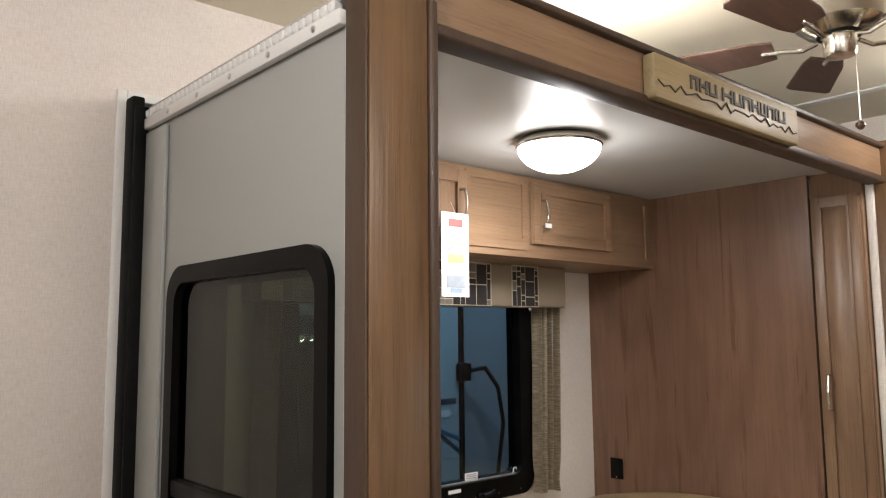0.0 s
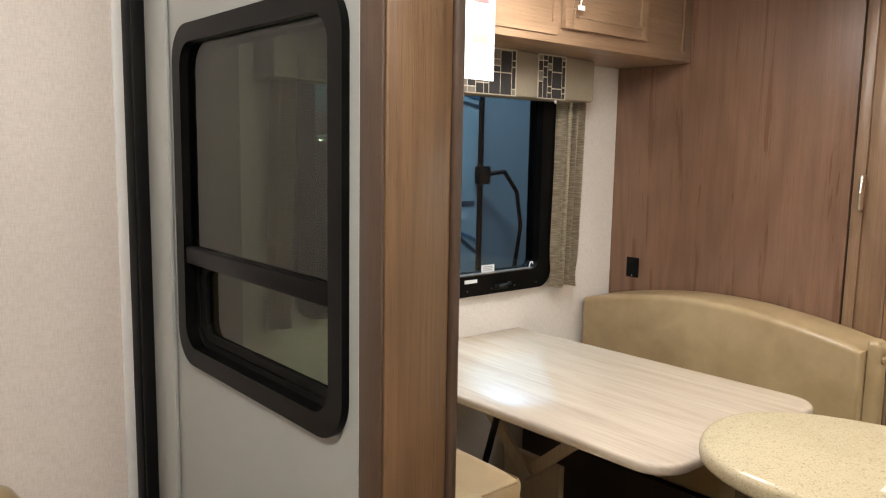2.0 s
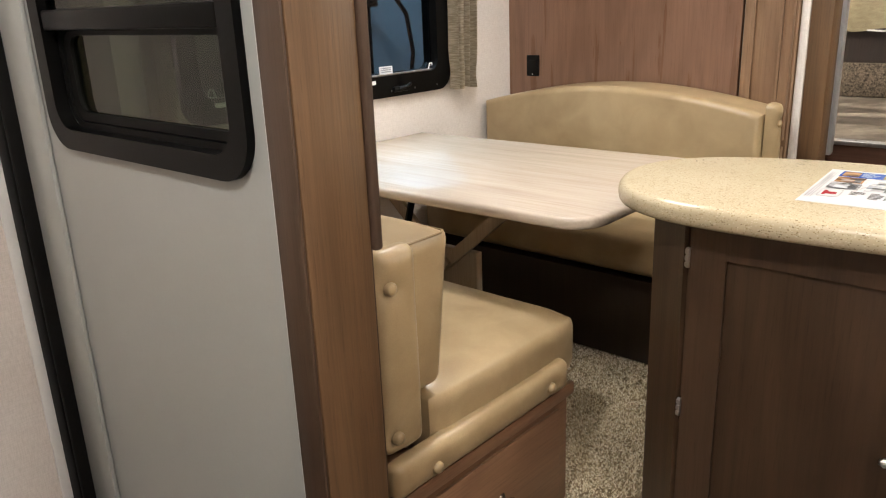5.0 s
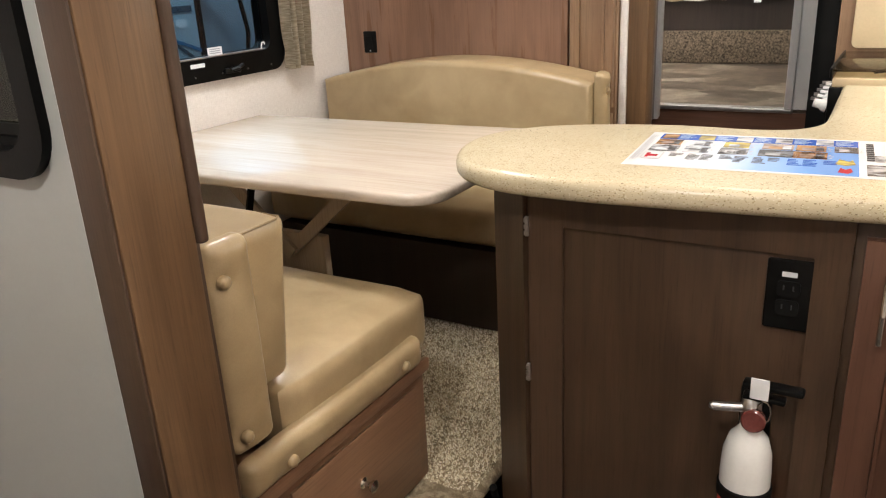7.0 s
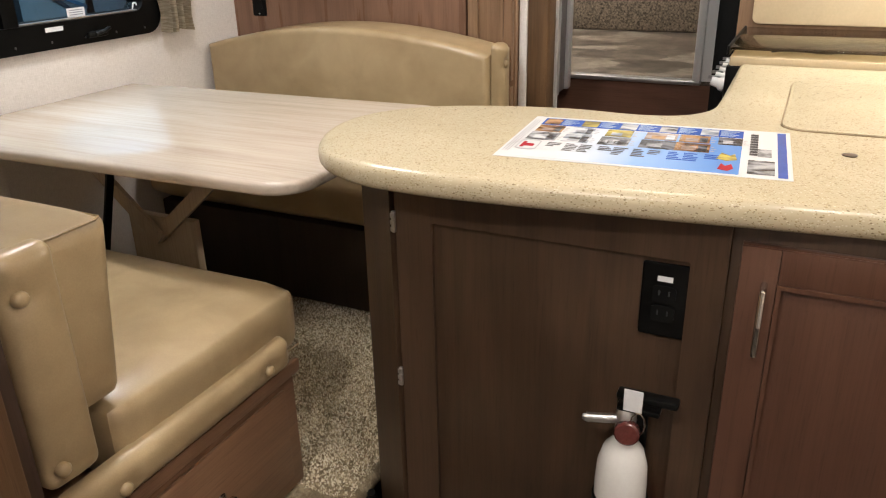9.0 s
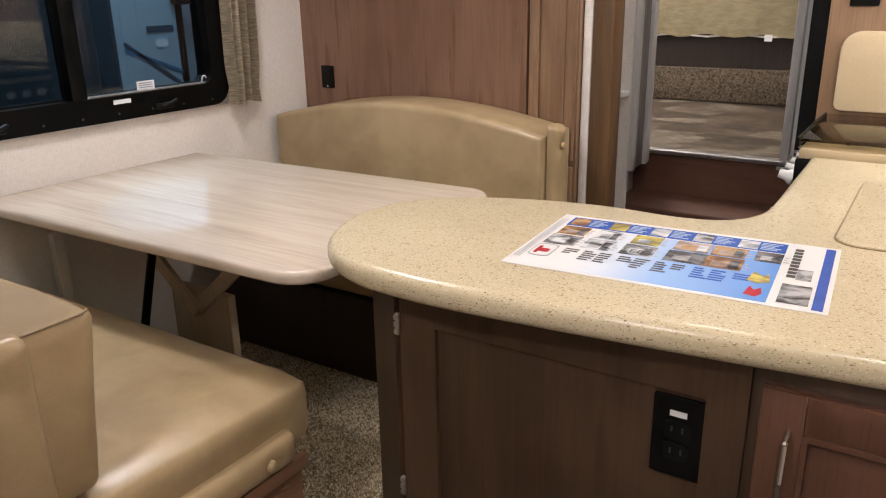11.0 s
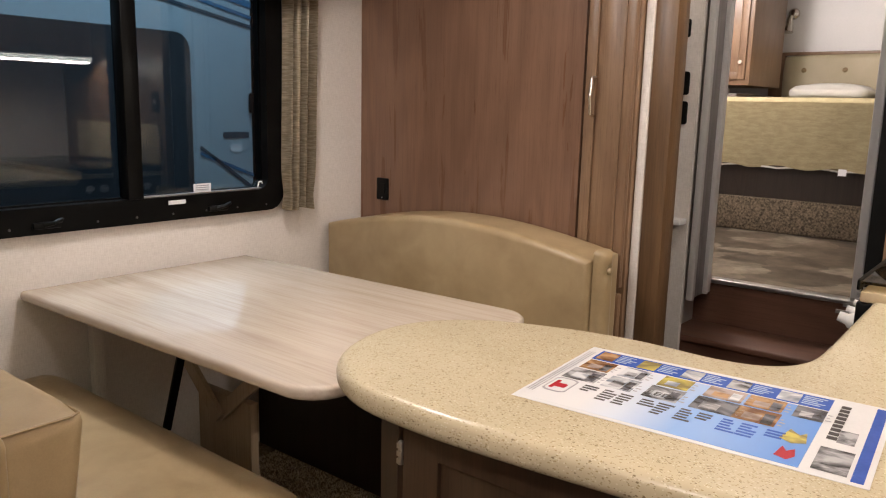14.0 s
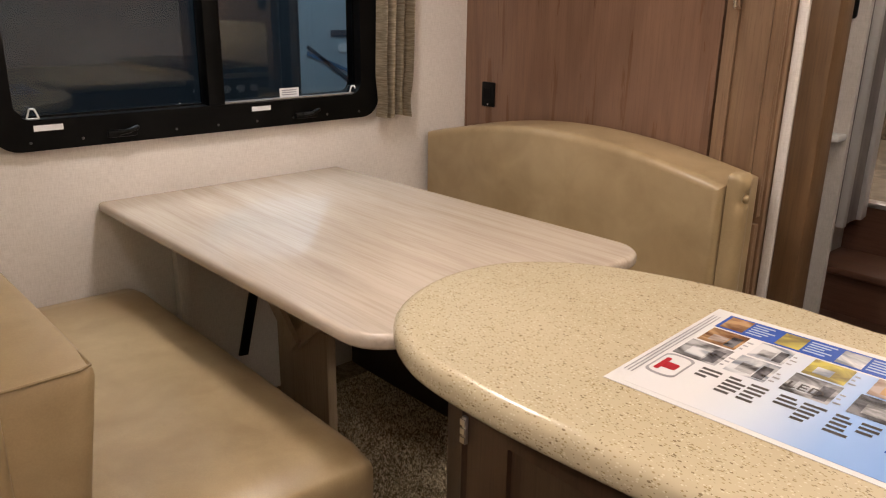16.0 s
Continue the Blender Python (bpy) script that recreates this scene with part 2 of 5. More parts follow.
M_WHITE = surf("white_trim", (0.76, 0.75, 0.735), (0.78, 0.77, 0.755), 4, fine=120, fine_amt=0.04, rough=0.4, rough_var=0.03, bump=0.02)
M_DOORGREY = surf("warm_grey_vinyl", (0.27, 0.245, 0.235), (0.31, 0.285, 0.275), 6, fine=160, fine_amt=0.06, rough=0.45)
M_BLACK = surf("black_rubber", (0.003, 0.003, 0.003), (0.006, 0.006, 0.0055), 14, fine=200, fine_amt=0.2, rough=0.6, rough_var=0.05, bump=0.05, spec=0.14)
M_BLACKP = surf("black_plastic", (0.003, 0.003, 0.003), (0.006, 0.006, 0.0055), 14, fine=200, fine_amt=0.2, rough=0.34, rough_var=0.05, bump=0.05, spec=0.14)
M_FRAME = surf("black_window_frame", (0.003, 0.003, 0.003), (0.005, 0.005, 0.0048), 14, fine=200, fine_amt=0.2, rough=0.3, rough_var=0.05, bump=0.05, spec=0.09)
M_LEATHER = surf("tan_upholstery_vinyl", (0.450, 0.338, 0.190), (0.345, 0.248, 0.132), 9, fine=420, fine_amt=0.10, rough=0.33, rough_var=0.03, bump=0.04, distort=0.4, lo=0.3, hi=0.7)
M_SEAM = surf("tan_piping", (0.30, 0.21, 0.10), (0.26, 0.18, 0.085), 30, fine=300, fine_amt=0.2, rough=0.5)
M_CARPET = surf("beige_cut_pile", (0.44, 0.36, 0.24), (0.26, 0.20, 0.125), 60, fine=400, fine_amt=0.45, rough=0.95, bump=0.5, spec=0.1, lo=0.42, hi=0.58)
M_CARPETD = surf("brown_flecked_carpet", (0.23, 0.18, 0.125), (0.04, 0.031, 0.022), 85, fine=400, fine_amt=0.45, rough=0.95, bump=0.5, spec=0.1, lo=0.32, hi=0.68)
M_DARKFLOOR = surf("dark_floor_vinyl", (0.05, 0.04, 0.03), (0.09, 0.07, 0.05), 5, fine=120, rough=0.45)
M_CHROME = surf("brushed_nickel", (0.62, 0.58, 0.52), (0.70, 0.66, 0.60), 40, fine=300, fine_amt=0.1, rough=0.22, rough_var=0.08, bump=0.02, metal=1)
M_ALU = surf("aluminium_strip", (0.60, 0.60, 0.60), (0.72, 0.72, 0.72), 30, (1, 1, 1), 260, 0.1, 0.32, 0.1, 0.05, 1)
M_FABRIC = weave("tan_valance_fabric", (0.30, 0.255, 0.19), (0.26, 0.22, 0.165), 0.85, 700)
M_CURTAIN = surf("taupe_satin_curtain", (0.66, 0.57, 0.42), (0.38, 0.315, 0.215), 85, (0.3, 0.3, 3.0), 260, 0.2, 0.30, 0.04, 0.12, metal=0.35, spec=0.7, lo=0.36, hi=0.60)
M_QUILT = surf("gold_woven_bedspread", (0.50, 0.42, 0.24), (0.40, 0.33, 0.18), 40, (0.4, 0.4, 1.6), 300, 0.3, 0.8, 0.1, 0.4)
M_PILLOW = surf("white_cotton", (0.78, 0.76, 0.70), (0.72, 0.70, 0.64), 6, fine=200, fine_amt=0.08, rough=0.85)
M_HEAD = surf("cream_headboard_vinyl", (0.52, 0.45, 0.30), (0.47, 0.40, 0.26), 5, fine=260, fine_amt=0.1, rough=0.5)
M_PAPER = surf("white_card", (0.80, 0.80, 0.80), (0.76, 0.76, 0.77), 8, fine=200, fine_amt=0.04, rough=0.22, bump=0.01)
M_GLASS = tinted("tinted_window_glass", (0.52, 0.60, 0.64))
M_GLASSG = tinted("dark_privacy_glass", (0.36, 0.40, 0.33))
M_SMOKE = tinted("smoked_glass_lid", (0.55, 0.52, 0.44), 0.02)
M_BISQUE = surf("bisque_board", (0.62, 0.50, 0.32), (0.58, 0.46, 0.29), 4, fine=140, fine_amt=0.06, rough=0.4)
M_NEIGH = surf("pale_blue_grey_siding", (0.42, 0.52, 0.57), (0.46, 0.56, 0.60), 2, fine=90, fine_amt=0.05, rough=0.35)
M_NEIGH2 = surf("grey_siding", (0.27, 0.32, 0.36), (0.30, 0.35, 0.39), 2, fine=90, fine_amt=0.05, rough=0.4)
M_RED = surf("red_label", (0.55, 0.045, 0.03), (0.62, 0.06, 0.04), 12, fine=200, fine_amt=0.08, rough=0.35)
M_EXT = surf("white_enamel", (0.80, 0.79, 0.76), (0.76, 0.75, 0.72), 10, fine=160, fine_amt=0.05, rough=0.22, bump=0.02)
M_MAROON = surf("dark_red_gauge", (0.12, 0.03, 0.025), (0.16, 0.05, 0.04), 30, fine=200, rough=0.2)
M_DOME = glow("lit_opal_glass", (1.0, 0.93, 0.82), DINETTE_GLOW)
M_DOME2 = glow("lit_opal_glass_ceiling", (1.0, 0.88, 0.70), CEILING_GLOW)
M_TUBE = glow("lit_tube", (0.95, 1.0, 0.85), 5.0)
M_FAN = wood("fan_blade_wood", (0.16, 0.09, 0.07), (0.11, 0.06, 0.045), "x", 0.35)
M_SCREW = surf("dark_steel_screw", (0.10, 0.10, 0.10), (0.16, 0.16, 0.16), 40, fine=300, fine_amt=0.1, rough=0.35, bump=0.02, metal=1)
M_SIGN = wood("weathered_sign_board", (0.42, 0.33, 0.19), (0.30, 0.24, 0.13), "x", 0.45)
M_INK = surf("dark_ink", (0.035, 0.03, 0.028), (0.06, 0.05, 0.045), 60, fine=300, rough=0.6)


def plain(name, c, rough=0.35):
    return surf(name, c, tuple(v * 0.88 for v in c), 30, fine=200, fine_amt=0.1, rough=rough, bump=0.02)


# ---- mesh helpers ----
def V(*a):
    return Vector(a)


def box(bm, x0, x1, y0, y1, z0, z1, r=0.0, seg=2):
    m = Matrix.Translation(((x0 + x1) / 2, (y0 + y1) / 2, (z0 + z1) / 2)) @ Matrix.Diagonal((x1 - x0, y1 - y0, z1 - z0, 1))
    got = bmesh.ops.create_cube(bm, size=1.0, matrix=m)
    if r:
        edges = list({e for v in got["verts"] for e in v.link_edges})
        bmesh.ops.bevel(bm, geom=edges, offset=r, segments=seg, affect="EDGES", profile=0.5)
    return bm


def bx(*a, **k):
    return box(bmesh.new(), *a, **k)


def rod(bm, p0, p1, r0, r1=None, n=16, caps=True):
    p0, p1 = Vector(p0), Vector(p1)
    d = p1 - p0
    m = Matrix.Translation((p0 + p1) / 2) @ d.to_track_quat("Z", "Y").to_matrix().to_4x4()
    bmesh.ops.create_cone(bm, cap_ends=caps, segments=n, radius1=r0, radius2=r0 if r1 is None else r1, depth=d.length, matrix=m)
    return bm


def lathe(bm, centre, axis, profile, n=28):
    """Profile of (radius, height) turned about an axis through centre."""
    q = Vector(axis).to_track_quat("Z", "Y").to_matrix()
    rings = []
    for r, h in profile:
        rings.append([bm.verts.new(Vector(centre) + q @ V(r * math.cos(a), r * math.sin(a), h)) for a in (2 * math.pi * k / n for k in range(n))])
    for a, b in zip(rings, rings[1:]):
        for k in range(n):
            bm.faces.new((a[k], a[(k + 1) % n], b[(k + 1) % n], b[k]))
    for ring_, turn in ((rings[0], True), (rings[-1], False)):
        bm.faces.new(ring_[::-1] if turn else ring_)
    return bm


def tube(bm, pts, r, n=10):
    pts = [Vector(p) for p in pts]
    for a, b in zip(pts, pts[1:]):
        rod(bm, a, b, r, n=n)
        bmesh.ops.create_icosphere(bm, subdivisions=1, radius=r, matrix=Matrix.Translation(b))
    return bm


def rounded(u0, u1, v0, v1, r, n=6):
    """Outline of a rectangle with round corners; r is one radius, or four from (u1,v0) anticlockwise."""
    rs = r if isinstance(r, (tuple, list)) else (r,) * 4
    pts = []
    for (cu, cv, a0), q in zip(((u1, v0, -90), (u1, v1, 0), (u0, v1, 90), (u0, v0, 180)), rs):
        su, sv = (1 if cu == u0 else -1), (1 if cv == v0 else -1)
        for k in range(n + 1):
            a = radians(a0 + 90 * k / n)
            pts.append((cu + su * q + q * math.cos(a), cv + sv * q + q * math.sin(a)))
    return pts


def on_x(x):
    return lambda u, v, d: V(x + d, u, v)


def on_y(y):
    return lambda u, v, d: V(u, y + d, v)


def on_z(z):
    return lambda u, v, d: V(u, v, z + d)


def plate(bm, outline, at, d0, d1, r=0.0, seg=2):
    """A slab of that outline between two depths, its rims rounded."""
    lo, hi = [bm.verts.new(at(u, v, d0)) for u, v in outline], [bm.verts.new(at(u, v, d1)) for u, v in outline]
    n = len(lo)
    f0, f1 = bm.faces.new(lo[::-1]), bm.faces.new(hi)
    for k in range(n):
        bm.faces.new((lo[k], lo[(k + 1) % n], hi[(k + 1) % n], hi[k]))
    bm.normal_update()
    if r:
        edges = list({e for f in (f0, f1) for e in f.edges})
        bmesh.ops.bevel(bm, geom=edges, offset=r, segments=seg, affect="EDGES", profile=0.5)
    return bm


def ring(bm, outer, inner, at, d0, d1):
    """A flat frame between two outlines of equal count."""
    n = len(outer)
    a, b, c, d = ([bm.verts.new(at(u, v, w)) for u, v in o] for o, w in ((outer, d0), (outer, d1), (inner, d1), (inner, d0)))
    for k in range(n):
        j = (k + 1) % n
        for p, q in ((a, b), (b, c), (c, d), (d, a)):
            bm.faces.new((p[k], p[j], q[j], q[k]))
    return bm


def mesh_of(name, bm, material):
    bmesh.ops.recalc_face_normals(bm, faces=bm.faces[:])
    me = bpy.data.meshes.new(name)
    bm.to_mesh(me)
    bm.free()
    me.materials.append(material)
    me.polygons.foreach_set("use_smooth", [True] * len(me.polygons))
    me.set_sharp_from_angle(angle=radians(38))
    return me


def structure(name, bm, material, label="", category=""):
    return tagged(new(name, mesh_of(name, bm, material)), label, category, kind="structure")


def thing(name, place, label, category, group=""):
    ob = new(name)
    ob.location = place
    return tagged(ob, label, category, group)


def part(name, bm, material, parent, label=""):
    root = parent
    while root.parent:
        root = root.parent
    bmesh.ops.translate(bm, verts=bm.verts[:], vec=-root.location)
    ob = new(name, mesh_of(name, bm, material))
    ob.parent = parent
    return tagged(ob, label)


def wall_y(name, y0, y1, x0, x1, z0, z1, holes, material, label):
    """A wall along x with rectangular openings (x0, x1, z0, z1)."""
    bm = bmesh.new()
    xs = sorted({x0, x1, *(h[0] for h in holes), *(h[1] for h in holes)})
    for a, b in zip(xs, xs[1:]):
        spans = [(z0, z1)]
        for h in holes:
            if h[0] < (a + b) / 2 < h[1]:
                spans = [s for lo, hi in spans for s in ((lo, min(hi, h[2])), (max(lo, h[3]), hi)) if s[1] > s[0] + 1e-6]
        for lo, hi in spans:
            box(bm, a, b, y0, y1, lo, hi)
    bmesh.ops.remove_doubles(bm, verts=bm.verts[:], dist=1e-5)
    return structure(name, bm, material, label, "wall")


def wall_x(name, x0, x1, y0, y1, z0, z1, holes, material, label):
    bm = bmesh.new()
    ys = sorted({y0, y1, *(h[0] for h in holes), *(h[1] for h in holes)})
    for a, b in zip(ys, ys[1:]):
        spans = [(z0, z1)]
        for h in holes:
            if h[0] < (a + b) / 2 < h[1]:
                spans = [s for lo, hi in spans for s in ((lo, min(hi, h[2])), (max(lo, h[3]), hi)) if s[1] > s[0] + 1e-6]
        for lo, hi in spans:
            box(bm, x0, x1, a, b, lo, hi)
    bmesh.ops.remove_doubles(bm, verts=bm.verts[:], dist=1e-5)
    return structure(name, bm, material, label, "wall")


# ---- the shell ----
CEIL, SFLOOR, SCEIL = 2.33, 0.165, 2.035
structure("floor", bx(-2.0, 4.28, -0.75, 1.75, -0.06, 0.0), M_DARKFLOOR, "dark vinyl main floor of the trailer", "floor")
structure("ceiling", bx(-2.0, 4.28, -0.75, 1.75, CEIL, CEIL + 0.05), M_CEIL, "cream board ceiling of the living area", "ceiling")
structure("ceiling_batten", bx(3.02, 3.06, -0.7, 1.745, CEIL - 0.008, CEIL - 0.001, r=0.003), M_WHITE, "thin cream ceiling seam strip", "trim")
wall_y("wall_north", 1.75, 1.80, -2.0, 4.28, 0.0, CEIL, [(0.888, 3.0, 0.12, 2.06)], M_WALL, "beige linen-look wall with the slide-out opening")
structure("wall_south", bx(-2.0, 4.28, -0.80, -0.75, 0, CEIL), M_WALL, "beige linen-look wall behind the kitchen", "wall")
structure("wall_west", bx(-2.05, -2.0, -0.80, 1.80, 0, CEIL), M_WALL, "beige linen-look end wall", "wall")

# slide-out box
structure("floor_slide", bx(0.93, 2.95, 0.84, 2.0, 0.12, SFLOOR - 0.008), M_CARPET, "slide-out floor deck under beige carpet", "floor")
GW = (0.992, 1.512, 1.062, 1.634)
wall_x("wall_slide_end", 0.925, 0.965, 0.925, 2.03, 0.12, 2.0, [GW], M_GREY, "smooth grey fibreglass end wall of the slide-out")
structure("wall_slide_lining", bx(0.966, 0.975, 0.93, 2.0, SFLOOR, GW[2]), M_SLIDEWALL, "cream lining board under the end window", "wall")
WN = (1.45, 2.44, 0.985, 1.70)
wall_y("wall_slide_back", 2.0, 2.04, 0.965, 2.97, 0.12, 2.08, [WN], M_SLIDEWALL, "cream textured slide-out wall with a wide window")
structure("wall_corner_panel", bx(0.98, 1.255, 1.985, 1.9995, 0.9, 1.766), M_DARK, "dark wood panel in the slide-out corner", "wall")
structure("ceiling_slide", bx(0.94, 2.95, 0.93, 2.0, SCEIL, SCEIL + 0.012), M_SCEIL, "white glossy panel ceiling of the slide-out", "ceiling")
structure("roof_slide", bx(0.97, 2.95, 0.926, 2.03, SCEIL + 0.0125, SCEIL + 0.03), M_GREY, "white slide-out roof skin", "roof")
structure("wall_partition", bx(2.85, 2.868, 1.10, 2.0, SFLOOR, SCEIL), M_PANEL, "walnut wood-grain panel wall beside the dinette", "wall")

# corner moulding, top rail, seal and opening trim of the slide-out
rail = bmesh.new()
box(rail, 0.909, 0.924, 0.93, 1.74, 1.978, 2.003, r=0.004)
structure("trim_slide_top", rail, M_WHITE, "white screwed rail along the slide-out top edge", "trim")
lip = bmesh.new()
for k in range(38):
    y = 0.95 + k * 0.021
    box(lip, 0.911, 0.93, y, y + 0.016, 2.004, 2.022, r=0.003, seg=1)
structure("trim_slide_ribs", lip, M_WHITE, "white ribbed drip edge over the slide-out rail", "trim")
for k in range(6):
    tagged(new("rail_screw", mesh_of("rail_screw", lathe(bmesh.new(), (0.9095, 1.0 + 0.14 * k, 1.99), (-1, 0, 0), [(0.006, 0), (0.005, 0.003), (0.002, 0.004)], 10), M_ALU)), "small steel screw head in the white rail", "screw", "rail screws")
structure("trim_slide_corner", bx(0.914, 0.9245, 1.585, 1.70, 0.12, 1.971, r=0.004), M_GREY, "grey rounded corner moulding of the slide-out", "trim")
seal = bmesh.new()
box(seal, 0.886, 0.915, 1.702, 1.748, 0.0, 2.055, r=0.006)
box(seal, 0.890, 0.92, 1.69, 1.703, 0.02, 2.03, r=0.004)
structure("seal_slide", seal, M_BLACK, "black rubber wiper seal beside the slide-out", "seal")
trim = bmesh.new()
box(trim, 0.866, 0.8885, 1.741, 1.7495, 0.0, 2.075, r=0.003)
box(trim, 0.8886, 3.0, 1.741, 1.7495, 2.053, 2.075, r=0.003)
structure("trim_opening", trim, M_WHITE, "white plastic trim round the slide-out opening", "trim")
flange = bmesh.new()
box(flange, 0.9185, 0.9245, 0.9255, 0.929, 0.0, 2.0, r=0.002)
structure("trim_gasket", flange, M_WHITE, "thin white gasket between grey wall and wood post", "trim")

# facing post, beam and right post of the slide-out
post = thing("slide_post", (0.985, 0.9, 0.0), "brown wood-grain facing post of the slide-out", "post")
part("post_board", bx(0.9215, 1.0290, 0.872, 0.925, 0.0, 2.10, r=0.004), M_POST, post)
part("side_board", bx(0.9160, 0.9210, 0.874, 0.9245, 0.0, 2.10, r=0.002), M_DARK, post, "dark wood side edge")
part("edge_moulding", bx(1.0295, 1.0455, 0.866, 0.93, 0.93, 2.03, r=0.005, seg=3), M_DARK, post, "dark rounded edge moulding")
part("lower_strip", bx(1.0295, 1.070, 0.915, 0.9295, 0.0, 0.9295, r=0.003), M_DARK, post, "dark strip below the edge moulding")
part("cap_moulding", bx(0.920, 1.0455, 0.862, 0.8715, 2.045, 2.06, r=0.004), M_DARK, post)
beam = thing("slide_beam", (1.95, 0.9, 1.99), "brown wood valance beam across the slide-out opening", "beam")
part("beam_board", bx(1.0460, 2.8895, 0.886, 0.925, 2.012, 2.10, r=0.003), M_CABX, beam)
part("lower_moulding", bx(1.0460, 2.8895, 0.876, 0.93, 1.990, 2.0115, r=0.006, seg=3), M_DARK, beam, "dark lower moulding")
part("upper_moulding", bx(1.0460, 2.8895, 0.872, 0.93, 2.1005, 2.115, r=0.004, seg=3), M_DARK, beam, "dark upper moulding")
beam.location.z -= 0.01
sign = thing("wall_sign", (2.0, 0.886, 2.01), "weathered tan board sign with dark lettering shapes on the beam", "sign")
board = part("board", plate(bmesh.new(), rounded(1.606, 2.246, 1.992, 2.085, 0.008, 3), on_y(0.856), 0, 0.029, r=0.005), M_SIGN, sign)
x = 1.735
for k, w in enumerate((0.03, 0.034, 0.034, 0, 0.045, 0.036, 0.036, 0.036, 0.028, 0.034, 0.012, 0.036)):
    if w:
        glyph = bmesh.new()
        for dx in ((0,) if w < 0.02 else (0, w - 0.008)):
            box(glyph, x + dx, x + dx + 0.007, 0.8535, 0.8555, 2.034, 2.064)
        if w > 0.02:
            zz = (2.057, 2.046, 2.034)[k % 3]
            box(glyph, x + 0.0068, x + w - 0.0078, 0.8535, 0.8555, zz, zz + 0.007)
        part("letter_shape", glyph, M_INK, sign, "dark painted letter shape")
    x += (w or 0.01) + 0.006
hills = bmesh.new()
px_, pz_ = 1.615, 2.028
for k in range(30):
    nx_, nz_ = px_ + 0.0205, 2.010 + 0.014 * abs(math.sin(k * 1.7)) + 0.008 * (k % 3 == 0)
    rod(hills, (px_, 0.8545, pz_), (nx_, 0.8545, nz_), 0.0016, n=5)
    px_, pz_ = nx_, nz_
part("ridge_line", hills, M_INK, sign, "thin dark ridge line")

# right side: wardrobe and posts
ward = thing("wardrobe", (3.1, 1.02, 0.0), "tall brown wardrobe cabinet with raised panel door", "cabinet")
part("body", bx(2.869, 3.0, 0.94, 1.099, SFLOOR, SCEIL, r=0.003), M_CAB, ward)
def rect(u0, u1, v0, v1):
    return [(u0, v0), (u1, v0), (u1, v1), (u0, v1)]


def field(bm, at, u0, u1, v0, v1, d, rise, slope):
    """Raised field with sloping sides."""
    lo = [bm.verts.new(at(u, v, d)) for u, v in rect(u0, u1, v0, v1)]
    hi = [bm.verts.new(at(u, v, d - rise)) for u, v in rect(u0 + slope, u1 - slope, v0 + slope, v1 - slope)]
    bm.faces.new(hi)
    for k in range(4):
        bm.faces.new((lo[k], lo[(k + 1) % 4], hi[(k + 1) % 4], hi[k]))
    bm.faces.new(lo[::-1])
    return bm


def raised_door(parent, at, u0, u1, v0, v1, d, mat, name="door", label="", rail_w=0.05):
    """Raised panel door, facing away from +d."""
    dr = part(name, plate(bmesh.new(), rect(u0, u1, v0, v1), at, d - 0.014, d, r=0.003), mat, parent, label)
    w = rail_w
    for nm, q in (("stile", (u0, u0 + w, v0, v1)), ("stile", (u1 - w, u1, v0, v1)), ("rail", (u0 + w, u1 - w, v0, v0 + w)), ("rail", (u0 + w, u1 - w, v1 - w, v1))):
        part(nm, plate(bmesh.new(), rect(*q), at, d - 0.021, d - 0.0141, r=0.0025), mat, dr)
    part("bead", ring(bmesh.new(), rect(u0 + w, u1 - w, v0 + w, v1 - w), rect(u0 + w + 0.006, u1 - w - 0.006, v0 + w + 0.006, v1 - w - 0.006), at, d - 0.024, d - 0.0141), mat, dr)
    q = w + 0.012
    part("raised_panel", field(bmesh.new(), at, u0 + q, u1 - q, v0 + q, v1 - q, d - 0.0141, 0.008, min(0.022, (u1 - u0 - 2 * q) * 0.25)), mat, dr)
    return dr


def bow_handle(parent, at, u, v0, v1, d):
    pts = [at(u, v0, d), at(u, v0 + 0.004, d - 0.022), at(u, (v0 + v1) / 2, d - 0.03), at(u, v1 - 0.004, d - 0.022), at(u, v1, d)]
    return part("handle", tube(bmesh.new(), pts, 0.0045, 10), M_CHROME, parent, "brushed nickel bow handle")


dr = raised_door(ward, on_x(2.868), 0.946, 1.092, 0.79, 1.955, 0.0, M_CAB, rail_w=0.028)
bow_handle(dr, on_x(2.848), 1.060, 1.28, 1.39, 0.0)
raised_door(ward, on_x(2.868), 0.946, 1.092, 0.45, 0.770, 0.0, M_CAB, "lower_door", rail_w=0.028)
part("lower_knob", lathe(bmesh.new(), (2.846, 0.985, 0.64), (-1, 0, 0), [(0.010, 0), (0.005, 0.004), (0.005, 0.012), (0.011, 0.020), (0.006, 0.026)], 16), M_CHROME, ward, "bright round knob")
structure("trim_post_cream", bx(2.885, 2.915, 0.9115, 0.937, 0.0, 1.985, r=0.004), M_SLIDEWALL, "cream trim strip beside the wardrobe", "trim")
post2 = thing("slide_post", (2.92, 0.9, 0.0), "brown wood-grain end post of the slide-out", "post")
part("post_board", bx(2.89, 2.97, 0.846, 0.911, 0.0, 2.115, r=0.004), M_POST, post2)
part("corner_block", bx(2.892, 2.95, 0.83, 0.8455, 2.0, 2.11, r=0.004), M_DARK, post2, "dark corner block")
structure("wall_slide_right", bx(3.39, 3.42, 1.06, 1.985, SFLOOR, SCEIL), M_GREY, "grey far end of the slide-out", "wall")

